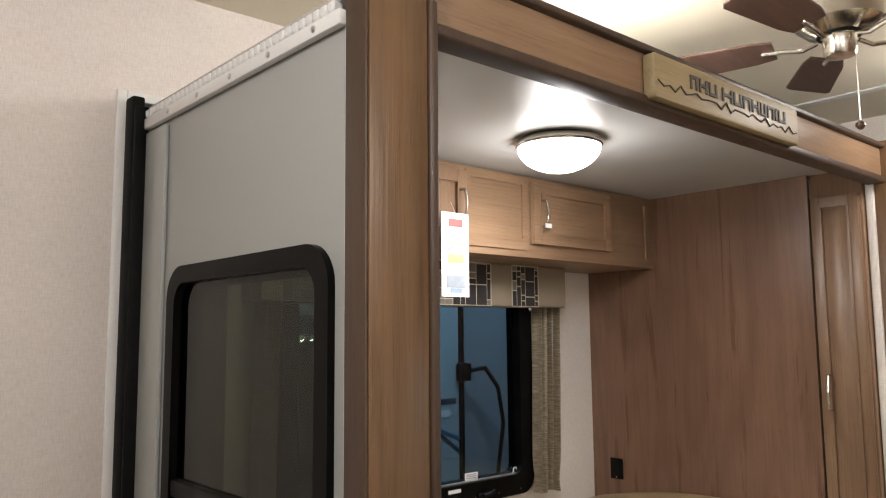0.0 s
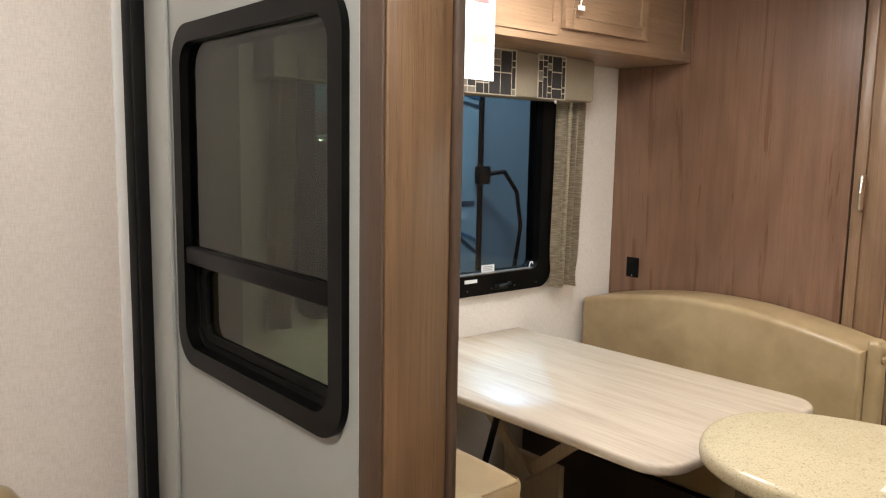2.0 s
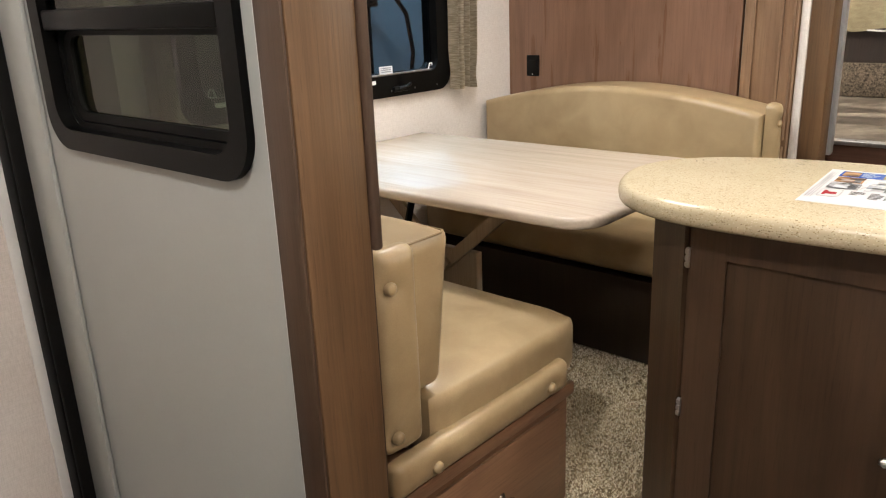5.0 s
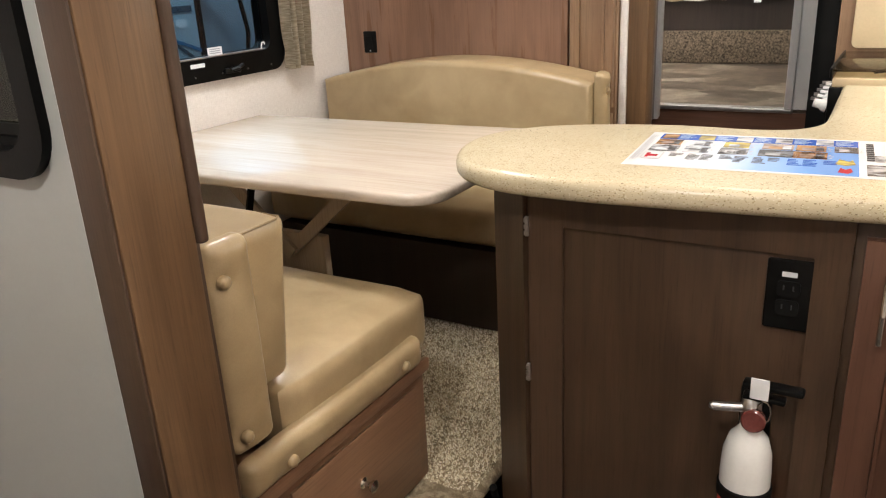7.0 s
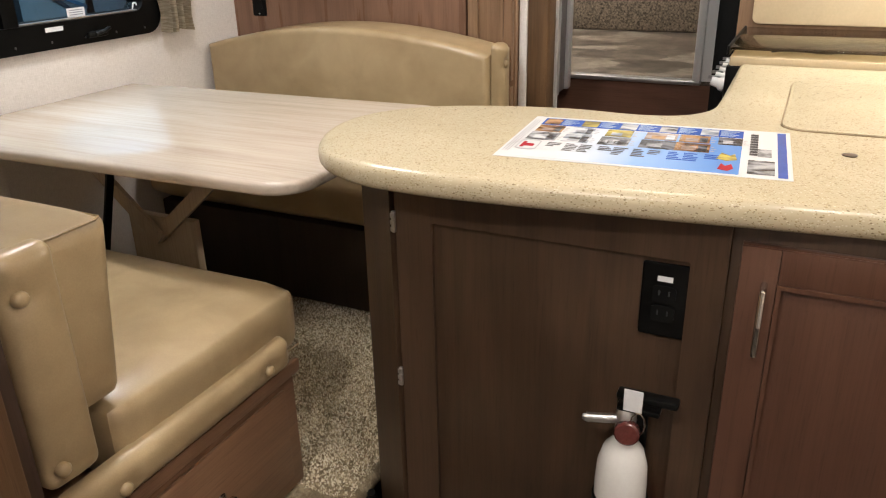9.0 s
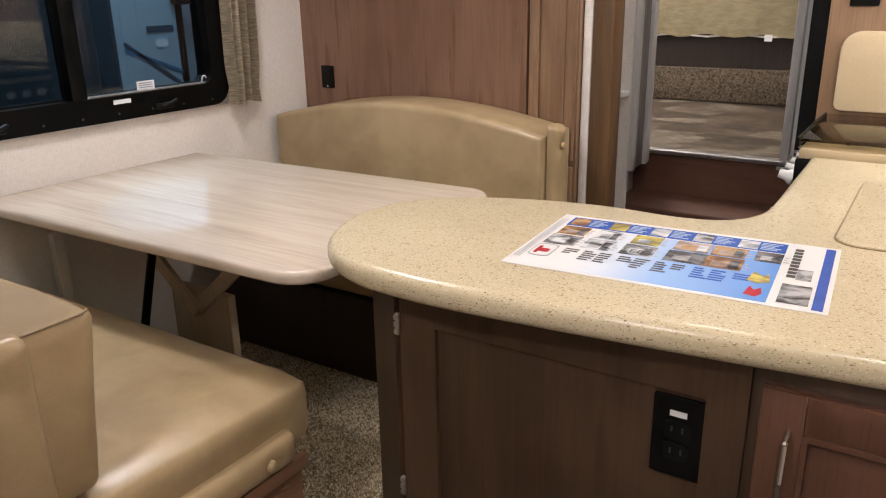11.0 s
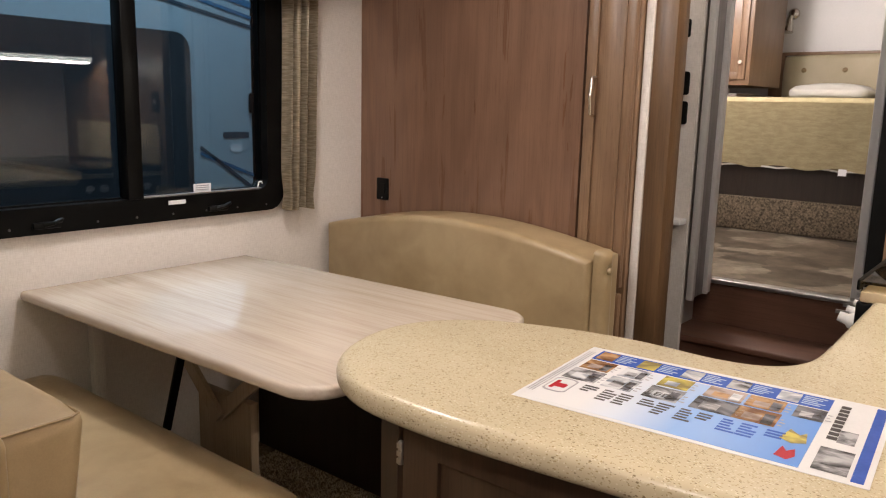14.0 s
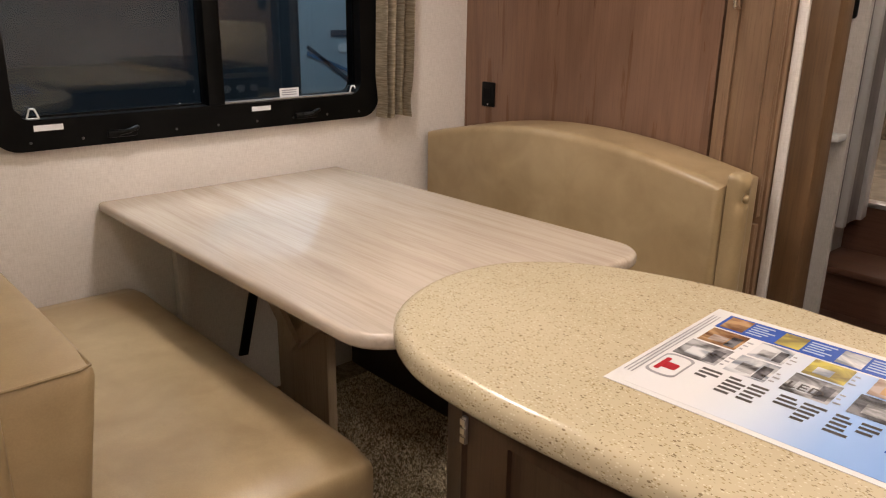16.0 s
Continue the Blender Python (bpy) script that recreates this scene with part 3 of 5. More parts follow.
# ---- slide-out windows ----
win = thing("window_1", (1.945, 1.98, 0.955), "wide black-framed sliding window with tinted glass", "window")
tagged(win, kind="structure")
oo, ii = rounded(1.42, 2.47, 0.953, 1.735, 0.06), rounded(1.475, 2.405, 1.022, 1.685, 0.035)
part("window_frame", ring(bmesh.new(), oo, ii, on_y(1.985), -0.022, 0.01), M_FRAME, win)
part("inner_frame", ring(bmesh.new(), rounded(1.46, 2.43, 1.0, 1.70, 0.05), rounded(1.48, 2.40, 1.027, 1.68, 0.03), on_y(1.985), 0.011, 0.04), M_FRAME, win)
part("mullion", bx(1.925, 1.97, 1.958, 2.01, 1.022, 1.686, r=0.003), M_FRAME, win)
part("sash_rail", bx(1.971, 2.404, 1.972, 1.99, 1.023, 1.0265), M_ALU, win, "thin bright sash rail")
g1 = part("pane", bx(1.474, 1.93, 2.0, 2.004, 1.02, 1.69), M_GLASS, win)
g2 = part("pane", bx(1.965, 2.41, 1.994, 1.998, 1.02, 1.69), M_GLASS, win)
g1.visible_shadow = g2.visible_shadow = False
part("label_sticker", bx(2.15, 2.21, 1.9915, 1.9935, 1.026, 1.050), M_PAPER, win, "small white label with grey print")
for k in range(3):
    part("print_bar", bx(2.156, 2.202, 1.9905, 1.9912, 1.031 + 0.006 * k, 1.0335 + 0.006 * k), plain("grey_print", (0.3, 0.3, 0.32)) if k == 0 else bpy.data.materials["grey_print"], win)
part("label_sticker", bx(2.046, 2.102, 1.961, 1.9625, 0.999, 1.011), M_PAPER, win, "small blank white label")
part("label_sticker", bx(1.510, 1.572, 1.961, 1.9625, 0.997, 1.010), M_PAPER, win, "small blank white label")
for xm in (1.517, 2.391):
    tri = bmesh.new()
    for a, b in (((-0.013, 1.022), (-0.005, 1.044)), ((-0.005, 1.044), (0.005, 1.044)), ((0.005, 1.044), (0.013, 1.022)), ((-0.013, 1.022), (0.013, 1.022))):
        rod(tri, (xm + a[0], 1.985, a[1]), (xm + b[0], 1.985, b[1]), 0.0022, n=6)
    part("pull_tab", tri, M_WHITE, win, "white plastic pull tab")
for xl in (1.70, 2.21):
    lt = part("latch", bx(xl - 0.035, xl + 0.035, 1.95, 1.9625, 0.968, 0.985, r=0.004), M_BLACKP, win, "black window latch")
    part("lever", tube(bmesh.new(), [(xl - 0.01, 1.95, 0.978), (xl + 0.012, 1.937, 0.984), (xl + 0.03, 1.94, 0.99)], 0.006, 8), M_BLACKP, lt)
for k in range(9):
    part("frame_screw", lathe(bmesh.new(), (1.5 + 0.112 * k, 1.9628, 0.972), (0, -1, 0), [(0.0035, 0), (0.0025, 0.0015)], 8), M_SCREW, win)

win.location.y += 0.015
gwin = thing("window_2", (0.92, 1.26, 1.02), "black-framed end window with dark tinted glass", "window")
tagged(gwin, kind="structure")
part("window_frame", ring(bmesh.new(), rounded(0.968, 1.555, 1.030, 1.664, 0.065, 8), rounded(1.004, 1.519, 1.064, 1.631, 0.045, 8), on_x(0.9245), -0.012, 0.012), M_FRAME, gwin)
part("inner_frame", ring(bmesh.new(), rounded(1.001, 1.519, 1.063, 1.633, 0.05, 8), rounded(1.014, 1.508, 1.074, 1.622, 0.04, 8), on_x(0.9245), 0.0121, 0.04), M_BLACK, gwin)
part("meeting_rail", bx(0.914, 0.945, 1.008, 1.515, 1.224, 1.256, r=0.004), M_FRAME, gwin)
part("lower_sash_frame", ring(bmesh.new(), rounded(1.016, 1.506, 1.076, 1.223, 0.03, 8), rounded(1.03, 1.485, 1.090, 1.215, 0.025, 8), on_x(0.94), 0.0, 0.012), M_BLACK, gwin)
g3 = part("pane", bx(0.928, 0.931, 1.004, 1.519, 1.245, 1.634), M_GLASSG, gwin)
g4 = part("pane", bx(0.946, 0.949, 1.004, 1.519, 1.062, 1.232), M_GLASSG, gwin)
gwin.location.y -= 0.008


def curtain(x0, x1, y, z0, z1, seed, lean=0.02):
    """Gathered satin strip with uneven folds, pinched above its hem."""
    rnd = random.Random(seed)
    bm, cols, rows_ = bmesh.new(), 46, 30
    ph = [rnd.uniform(0, 6) for _ in range(3)]
    grid = []
    for j in range(rows_ + 1):
        v = j / rows_
        pinch = 1 - 0.16 * math.exp(-((v - 0.93) / 0.06) ** 2)
        line = []
        for i in range(cols + 1):
            u = i / cols
            fold = (0.015 + 0.005 * v) * math.sin(2 * math.pi * 3.6 * u + ph[0] + 0.7 * v) + 0.005 * math.sin(2 * math.pi * 6.5 * u + ph[1] + 1.5 * v)
            line.append(bm.verts.new((x0 + (x1 - x0) * (0.5 + (u - 0.5) * pinch) + lean * (1 - v), y + fold, z1 + (z0 - z1) * v + 0.004 * math.sin(9 * u + ph[2]) * v)))
        grid.append(line)
    for a, b in zip(grid, grid[1:]):
        for i in range(cols):
            bm.faces.new((a[i], a[i + 1], b[i + 1], b[i]))
    bmesh.ops.solidify(bm, geom=bm.faces[:], thickness=0.002)
    return bm


for cx0, cx1, sd in ((2.447, 2.572, 3), (1.30, 1.388, 5)):
    c = thing("curtain", ((cx0 + cx1) / 2, 1.945, 0.96), "narrow taupe satin curtain strip beside the window", "curtain", "window curtains")
    part("cloth", curtain(cx0, cx1, 1.955, 0.950, 1.66, sd), M_CURTAIN, c)

val = thing("valance", (1.95, 1.93, 1.62), "box valance with tan panels and black block-pattern fabric", "valance")
part("tan_cover", bx(1.30, 2.562, 1.882, 1.999, 1.620, 1.766, r=0.008), M_FABRIC, val)
M_PBLK, M_PGRY, M_PCRM = plain("black_block_fabric", (0.03, 0.026, 0.026), 0.85), plain("grey_block_fabric", (0.19, 0.165, 0.14), 0.85), plain("cream_line_fabric", (0.50, 0.44, 0.33), 0.85)
rnd = random.Random(11)
for s0, s1 in ((1.36, 1.52), (1.63, 1.79), (1.90, 2.165), (2.265, 2.405)):
    part("pattern_band", bx(s0, s1, 1.8795, 1.8818, 1.6195, 1.7665), M_PCRM, val, "black block pattern on cream lines")
    xx = s0 + 0.004
    while xx < s1 - 0.012:
        w = min(rnd.choice((0.022, 0.034, 0.05)), s1 - 0.003 - xx)
        zz = 1.6225
        while zz < 1.76:
            h = min(rnd.choice((0.02, 0.034, 0.055, 0.07)), 1.7645 - zz)
            if h > 0.008 and w > 0.008:
                part("block", bx(xx, xx + w - 0.004, 1.8782, 1.8794, zz, zz + h - 0.004), M_PGRY if rnd.random() < 0.25 else M_PBLK, val)
            zz += h
        xx += w
part("button", lathe(bmesh.new(), (2.36, 1.884, 1.612), (0, -1, 0), [(0.006, 0), (0.004, 0.004)], 10), M_WHITE, val)

# ---- overhead cabinet ----
oh = thing("overhead_cabinet", (1.9, 1.83, 1.765), "brown wood overhead cabinet with raised panel doors", "cabinet")
part("body", bx(0.98, 2.848, 1.684, 1.999, 1.767, 2.033, r=0.003), M_CABX, oh)
d1 = raised_door(oh, on_y(1.684), 1.44, 1.852, 1.80, 2.012, 0.0, M_CAB, rail_w=0.035)
bow_handle(d1, on_y(1.664), 1.825, 1.86, 1.95, 0.0)
d2 = raised_door(oh, on_y(1.684), 2.147, 2.560, 1.812, 2.016, 0.0, M_CABX, rail_w=0.035)
bow_handle(d2, on_y(1.664), 2.185, 1.868, 1.955, 0.0)
part("small_tag", bx(2.165, 2.195, 1.632, 1.634, 1.862, 1.876), M_PAPER, oh, "small blank white tag")
part("recess_panel", ring(bmesh.new(), rounded(1.862, 2.13, 1.79, 2.02, 0.002, 1), rounded(1.88, 2.108, 1.825, 2.0, 0.002, 1), on_y(1.684), -0.006, -0.0005), M_CABX, oh)
part("end_stile", bx(2.78, 2.80, 1.676, 1.6835, 1.80, 2.0, r=0.002), M_CAB, oh)
tag = thing("hang_tag", (1.87, 1.625, 1.63), "long white product tag with printed pictures hanging from a handle", "tag")
part("card", bx(1.788, 1.892, 1.6195, 1.6205, 1.63, 1.868), M_PAPER, tag)
part("string", tube(bmesh.new(), [(1.842, 1.62, 1.866), (1.835, 1.632, 1.90)], 0.0012, 6), M_WHITE, tag)
for a, b, c, d, m in ((1.815, 1.868, 1.828, 1.85, plain("tag_red", (0.38, 0.10, 0.09))), (1.812, 1.872, 1.775, 1.79, plain("tag_yellow", (0.55, 0.47, 0.30))), (1.812, 1.872, 1.725, 1.75, plain("tag_ochre", (0.5, 0.42, 0.2))), (1.808, 1.876, 1.655, 1.69, plain("tag_grey", (0.33, 0.36, 0.4))), (1.82, 1.864, 1.641, 1.654, plain("tag_blue", (0.3, 0.38, 0.52)))):
    part("print_block", bx(a, b, 1.6182, 1.6193, c, d), m, tag)
for k in range(5):
    part("print_bar", bx(1.815, 1.868, 1.6182, 1.6193, 1.757 + 0.0035 * k, 1.7585 + 0.0035 * k), bpy.data.materials["grey_print"], tag)

tag.location.x -= 0.078

# ---- lamps ----
def dome_light(x, y, z, r, mat, label):
    t = thing("ceiling_light", (x, y, z), label, "light", "ceiling lights")
    part("base_ring", lathe(bmesh.new(), (x, y, z), (0, 0, -1), [(r * 0.9, 0.0), (r * 0.98, 0.006), (r, 0.018), (r * 0.96, 0.023)], 40), M_CHROME, t, "brushed nickel ring")
    prof = [(r * 0.95 * math.cos(a), 0.022 + 0.066 * math.sin(a)) for a in (math.pi / 2 * k / 10 for k in range(11))]
    prof[-1] = (0.002, prof[-1][1])
    part("diffuser", lathe(bmesh.new(), (x, y, z), (0, 0, -1), prof, 40), mat, t, "lit white opal glass dome")
    return t


dome_light(1.855, 1.312, SCEIL, 0.115, M_DOME, "lit white opal dome light with nickel ring on the slide-out ceiling")
for lx, ly, watts in CEILING_LIGHTS:
    dome_light(lx, ly, CEIL, 0.12, M_DOME2, "lit warm opal dome light on the main ceiling")

# ---- dinette ----
tbl = thing("dinette_table", (1.995, 1.4, SFLOOR), "pale oak laminate dinette table on folding brown legs", "table")
part("tabletop", plate(bmesh.new(), [(u - 0.035 * (w - 0.9) / 1.09 if u > 2 else u - 0.022 * (w - 0.9) / 1.09, w) for u, w in rounded(1.650, 2.356, 0.915, 1.992, (0.085, 0.01, 0.01, 0.085), 10)], on_z(0.788), 0, 0.027, r=0.011, seg=4), M_LAM, tbl)
M_LEG = wood("taupe_leg_wood", (0.42, 0.335, 0.235), (0.34, 0.27, 0.185), "z", 0.45)


def bar(bm, p0, p1, w, t, up=(0, 1, 0)):
    p0, p1 = Vector(p0), Vector(p1)
    d = (p1 - p0).normalized()
    s = d.cross(Vector(up)).normalized() * (w / 2)
    o = Vector(up).normalized() * (t / 2)
    vs = [bm.verts.new(p + a * s + b * o) for p in (p0, p1) for a, b in ((-1, -1), (1, -1), (1, 1), (-1, 1))]
    for f in ((3, 2, 1, 0), (4, 5, 6, 7), (0, 1, 5, 4), (1, 2, 6, 5), (2, 3, 7, 6), (3, 0, 4, 7)):
        bm.faces.new([vs[k] for k in f])
    return bm


for xl in (1.875,):
    part("leg", bx(xl, xl + 0.024, 1.39, 1.60, SFLOOR - 0.005, 0.60, r=0.003), M_LEG, tbl)
    part("strut", bar(bmesh.new(), (xl - 0.008, 1.50, 0.55), (xl - 0.008, 1.22, 0.7875), 0.034, 0.012, (1, 0, 0)), M_LEG, tbl)
    part("strut", bar(bmesh.new(), (xl - 0.021, 1.48, 0.55), (xl - 0.021, 1.74, 0.7875), 0.034, 0.012, (1, 0, 0)), M_LEG, tbl)
part("brace", bar(bmesh.new(), (1.83, 1.56, 0.7875), (1.79, 1.61, 0.50), 0.022, 0.006), M_BLACKP, tbl, "black metal brace")
part("wall_bracket", bx(1.80, 1.832, 1.972, 1.9995, 0.30, 0.685, r=0.003), M_SLIDEWALL, tbl, "cream wall bracket strip")


def cushion(bm, x0, x1, y0, y1, z0, z1, r=0.03, puff=0.006, cuts=8):
    """Padded block: round edges, slightly crowned and uneven faces."""
    box(bm, x0, x1, y0, y1, z0, z1)
    bmesh.ops.subdivide_edges(bm, edges=bm.edges[:], cuts=cuts, use_grid_fill=True)
    c, h = V((x0 + x1) / 2, (y0 + y1) / 2, (z0 + z1) / 2), V((x1 - x0) / 2, (y1 - y0) / 2, (z1 - z0) / 2)
    for v in bm.verts:
        # push lattice lines towards the rims so that the rounding stays tight
        d = v.co - c
        t = V(*(math.copysign(abs(a / b) ** 0.6, a) * b if b else 0 for a, b in zip(d, h)))
        core = V(*(max(-b + r, min(b - r, a)) for a, b in zip(t, h)))
        off = t - core
        p = core + (off.normalized() * r if off.length > 1e-6 else off)
        w = [1 - (a / b) ** 2 for a, b in zip(t, h)]
        out = V(*(math.copysign(puff, a) * w[(k + 1) % 3] * w[(k + 2) % 3] if abs(abs(a) - b) < 1e-4 else 0 for k, (a, b) in enumerate(zip(t, h))))
        v.co = c + p + out + 0.0015 * noise.noise_vector((c + p) * 9)
    return bm


def seam(bm, pts, r=0.0022):
    return tube(bm, pts, r, 6)


def button(parent, x, y, z, axis=(0, -1, 0)):
    part("button", lathe(bmesh.new(), (x, y, z), axis, [(0.011, -0.006), (0.011, 0.001), (0.008, 0.005), (0.003, 0.0065)], 14), M_LEATHER, parent, "covered tan button")


def wing_pad(x0, x1, y0, y1, z0, z1, dimples, nx=12):
    """Buttoned strip pad: bulging face, soft rounded ends, pulled in with creases at each button."""
    bm, nz = bmesh.new(), max(16, int(nx * (z1 - z0) / (x1 - x0)))
    cx, cz, hx, hz = (x0 + x1) / 2, (z0 + z1) / 2, (x1 - x0) / 2, (z1 - z0) / 2
    q, swell = min(hx, hz) * 0.45, min(hx, hz) * 0.8

    def rim(u, w):
        """Square lattice place moved inside a rectangle with round corners."""
        px, pz = u * hx, w * hz
        ox, oz = abs(px) - (hx - q), abs(pz) - (hz - q)
        if ox > 0 and oz > 0:
            k = max(ox, oz) / math.hypot(ox, oz)
            px, pz = math.copysign(hx - q + ox * k, px), math.copysign(hz - q + oz * k, pz)
        return px, pz
    front, back = [], []
    for j in range(nz + 1):
        fr, bk = [], []
        for i in range(nx + 1):
            u, w = (math.sin(math.pi / 2 * (2 * k / m - 1)) for k, m in ((i, nx), (j, nz)))
            px, pz = rim(u, w)
            edge = min(hx * (1 - abs(u)), hz * (1 - abs(w)))
            full = math.sqrt(max(0.0, 1 - (1 - min(1.0, edge / swell)) ** 2))
            dip = 0.0
            for bx_, bz_ in dimples:
                dx, dz = cx + px - bx_, cz + pz - bz_
                d2 = math.hypot(dx, dz)
                dip += 0.010 * math.exp(-(d2 / 0.016) ** 2) + 0.004 * math.exp(-(d2 / 0.05) ** 2) * abs(math.cos(2.5 * math.atan2(dz, dx) + 0.6))
            puff = 0.0016 * noise.noise(V(cx + px, y0, cz + pz) * 34)
            fr.append(bm.verts.new((cx + px, y1 - 0.008 + (y0 - y1 + 0.008) * full + dip * full + puff, cz + pz)))
            bk.append(bm.verts.new((cx + px, y1, cz + pz)))
        front.append(fr)
        back.append(bk)
    for j in range(nz):
        for i in range(nx):
            bm.faces.new((front[j][i], front[j][i + 1], front[j + 1][i + 1], front[j + 1][i]))
            bm.faces.new((back[j][i], back[j + 1][i], back[j + 1][i + 1], back[j][i + 1]))
    loop = [(0, i) for i in range(nx)] + [(j, nx) for j in range(nz)] + [(nz, i) for i in range(nx, 0, -1)] + [(j, 0) for j in range(nz, 0, -1)]
    for (a, b), (c, d) in zip(loop, loop[1:] + loop[:1]):
        bm.faces.new((front[a][b], back[a][b], back[c][d], front[c][d]))
    return bm


nb = thing("dinette_bench", (1.3, 1.45, SFLOOR), "tan vinyl dinette bench with wood base and drawer", "bench")
part("base", bx(0.98, 1.64, 0.952, 1.975, SFLOOR, 0.455, r=0.004), M_WOODX, nb)
part("base_trim", bx(1.052, 1.648, 0.938, 0.9515, 0.430, 0.460, r=0.005), M_WOODX, nb)
part("drawer_front", bx(1.20, 1.60, 0.944, 0.9515, 0.20, 0.41, r=0.003), M_WOODX, nb)
kn = part("drawer_knob", lathe(bmesh.new(), (1.393, 0.9435, 0.303), (0, -1, 0), [(0.012, 0), (0.006, 0.004), (0.005, 0.012), (0.012, 0.02), (0.013, 0.026), (0.006, 0.03)], 18), M_CHROME, nb, "bright round knob")
part("seat_cushion", cushion(bmesh.new(), 1.21, 1.692, 0.956, 1.972, 0.462, 0.603, 0.035, 0.008), M_LEATHER, nb)
part("seat_seam", seam(bmesh.new(), [(1.30, 0.958, 0.472), (1.674, 0.958, 0.472), (1.688, 0.98, 0.472), (1.688, 1.95, 0.472)]), M_SEAM, nb)
back_ = cushion(bmesh.new(), 1.135, 1.292, 0.966, 1.972, 0.612, 0.884, 0.016, 0.007, 10)
for v in back_.verts:
    # the pad leans forward at its top
    v.co.x += 0.13 * (v.co.z - 0.88)
part("backrest", back_, M_LEATHER, nb)
part("back_seam", seam(bmesh.new(), [(1.284, 1.96, 0.880), (1.284, 0.975, 0.880), (1.270, 0.967, 0.880), (1.18, 0.966, 0.880), (1.15, 0.968, 0.872)]), M_SEAM, nb)
part("back_board", bx(0.98, 1.098, 0.97, 1.972, 0.456, 0.86, r=0.006), M_WOOD, nb)
part("side_pad", wing_pad(1.094, 1.182, 0.930, 0.962, 0.545, 0.893, ((1.118, 0.834), (1.116, 0.578))), M_LEATHER, nb)
button(nb, 1.118, 0.934, 0.834)
button(nb, 1.116, 0.934, 0.578)
part("seat_pad", wing_pad(1.102, 1.614, 0.924, 0.957, 0.461, 0.528, ((1.199, 0.483), (1.545, 0.489)), 26), M_LEATHER, nb)
button(nb, 1.199, 0.928, 0.483)
button(nb, 1.545, 0.928, 0.489)

fb = thing("dinette_bench", (2.6, 1.45, SFLOOR), "tan vinyl dinette bench with arched backrest against the panel wall", "bench")
# base coloured darker than the near bench's, for the shade below the table
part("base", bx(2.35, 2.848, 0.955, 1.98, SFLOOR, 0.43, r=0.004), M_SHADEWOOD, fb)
part("seat_cushion", cushion(bmesh.new(), 2.29, 2.70, 0.95, 1.975, 0.462, 0.592, 0.035, 0.008), M_LEATHER, fb)


def arched_back(x0, x1, y0, y1, z0, ends, peak, r=0.022):
    """Backrest whose top rises in a low arc."""
    n, bm = 24, bmesh.new()
    out = [(y0, z0)]
    tops = []
    for k in range(n + 1):
        u = k / n
        y = y0 + (y1 - y0) * u
        tops.append((y, ends[0] + (ends[1] - ends[0]) * u + (peak - (ends[0] + ends[1]) / 2) * math.sin(math.pi * u) ** 0.9))
    out = [(y0, z0), *tops, (y1, z0)]
    plate(bm, out, on_x(x0), 0, x1 - x0, r=r, seg=4)
    return bm


part("backrest", arched_back(2.655, 2.845, 0.945, 1.978, 0.594, (0.895, 0.885), 0.958), M_LEATHER, fb)
part("back_seam", seam(bmesh.new(), [(2.70, 0.9445, 0.60), (2.70, 0.9445, 0.90), (2.78, 0.9445, 0.914)]), M_SEAM, fb)
part("side_pad", wing_pad(2.672, 2.742, 0.906, 0.942, 0.53, 0.925, ((2.712, 0.865), (2.712, 0.58))), M_LEATHER, fb)
button(fb, 2.712, 0.912, 0.865)
button(fb, 2.712, 0.912, 0.58)


def outlet_plate(at, u, v, w, h, name, label):
    t = thing(name, at(u, v, 0), label, "outlet")
    part("cover_plate", plate(bmesh.new(), rounded(u - w / 2, u + w / 2, v - h / 2, v + h / 2, 0.004, 3), at, -0.006, 0, r=0.002), M_BLACKP, t)
    return t


ot = outlet_plate(on_x(2.8495), 1.887, 1.0, 0.056, 0.078, "wall_outlet", "black plastic outlet plate on the wood panel wall")
part("socket", plate(bmesh.new(), rounded(1.872, 1.902, 0.985, 1.02, 0.004, 3), on_x(2.8495), -0.009, -0.006), M_BLACK, ot)
part("screw", lathe(bmesh.new(), (2.843, 1.887, 0.968), (-1, 0, 0), [(0.003, 0), (0.002, 0.001)], 8), M_ALU, ot)

# carpet pile in the aisle of the slide-out
def pile(name, x0, x1, y0, y1, z, count, seed, label, upright=None):
    g = np.random.default_rng(seed)
    p = np.stack([g.uniform(x0, x1, count), g.uniform(y0, y1, count), np.full(count, z)], 1)
    a, r, h = g.uniform(0, 6.283, count), g.uniform(0.0026, 0.0050, count), g.uniform(0.003, 0.008, count)
    verts, faces = np.zeros((count, 4, 3)), np.zeros((count, 3, 3), int)
    for k in range(3):
        verts[:, k] = p + np.stack([r * np.cos(a + 2.094 * k), r * np.sin(a + 2.094 * k), -0.002 + 0 * r], 1)
        faces[:, k] = np.arange(count)[:, None] * 4 + [k, (k + 1) % 3, 3]
    verts[:, 3] = p + np.stack([g.normal(0, 0.004, count), g.normal(0, 0.004, count), h], 1)
    me = bpy.data.meshes.new(name)
    me.from_pydata(verts.reshape(-1, 3).tolist(), [], faces.reshape(-1, 3).tolist())
    me.materials.append(M_PILE)
    return tagged(new(name, me), label, "carpet", kind="stuff")


def pile_material():
    m, n, l, b = base("beige_flecked_pile", 0.95, 0, spec=0.1)
    g = n.new("ShaderNodeNewGeometry")
    l.new(ramp_of(n, l, g.outputs["Random Per Island"], [(0.0, (0.20, 0.145, 0.085)), (0.18, (0.46, 0.38, 0.25)), (0.5, (0.72, 0.63, 0.46)), (1.0, (0.86, 0.79, 0.64))]).outputs[0], b.inputs["Base Color"])
    return m


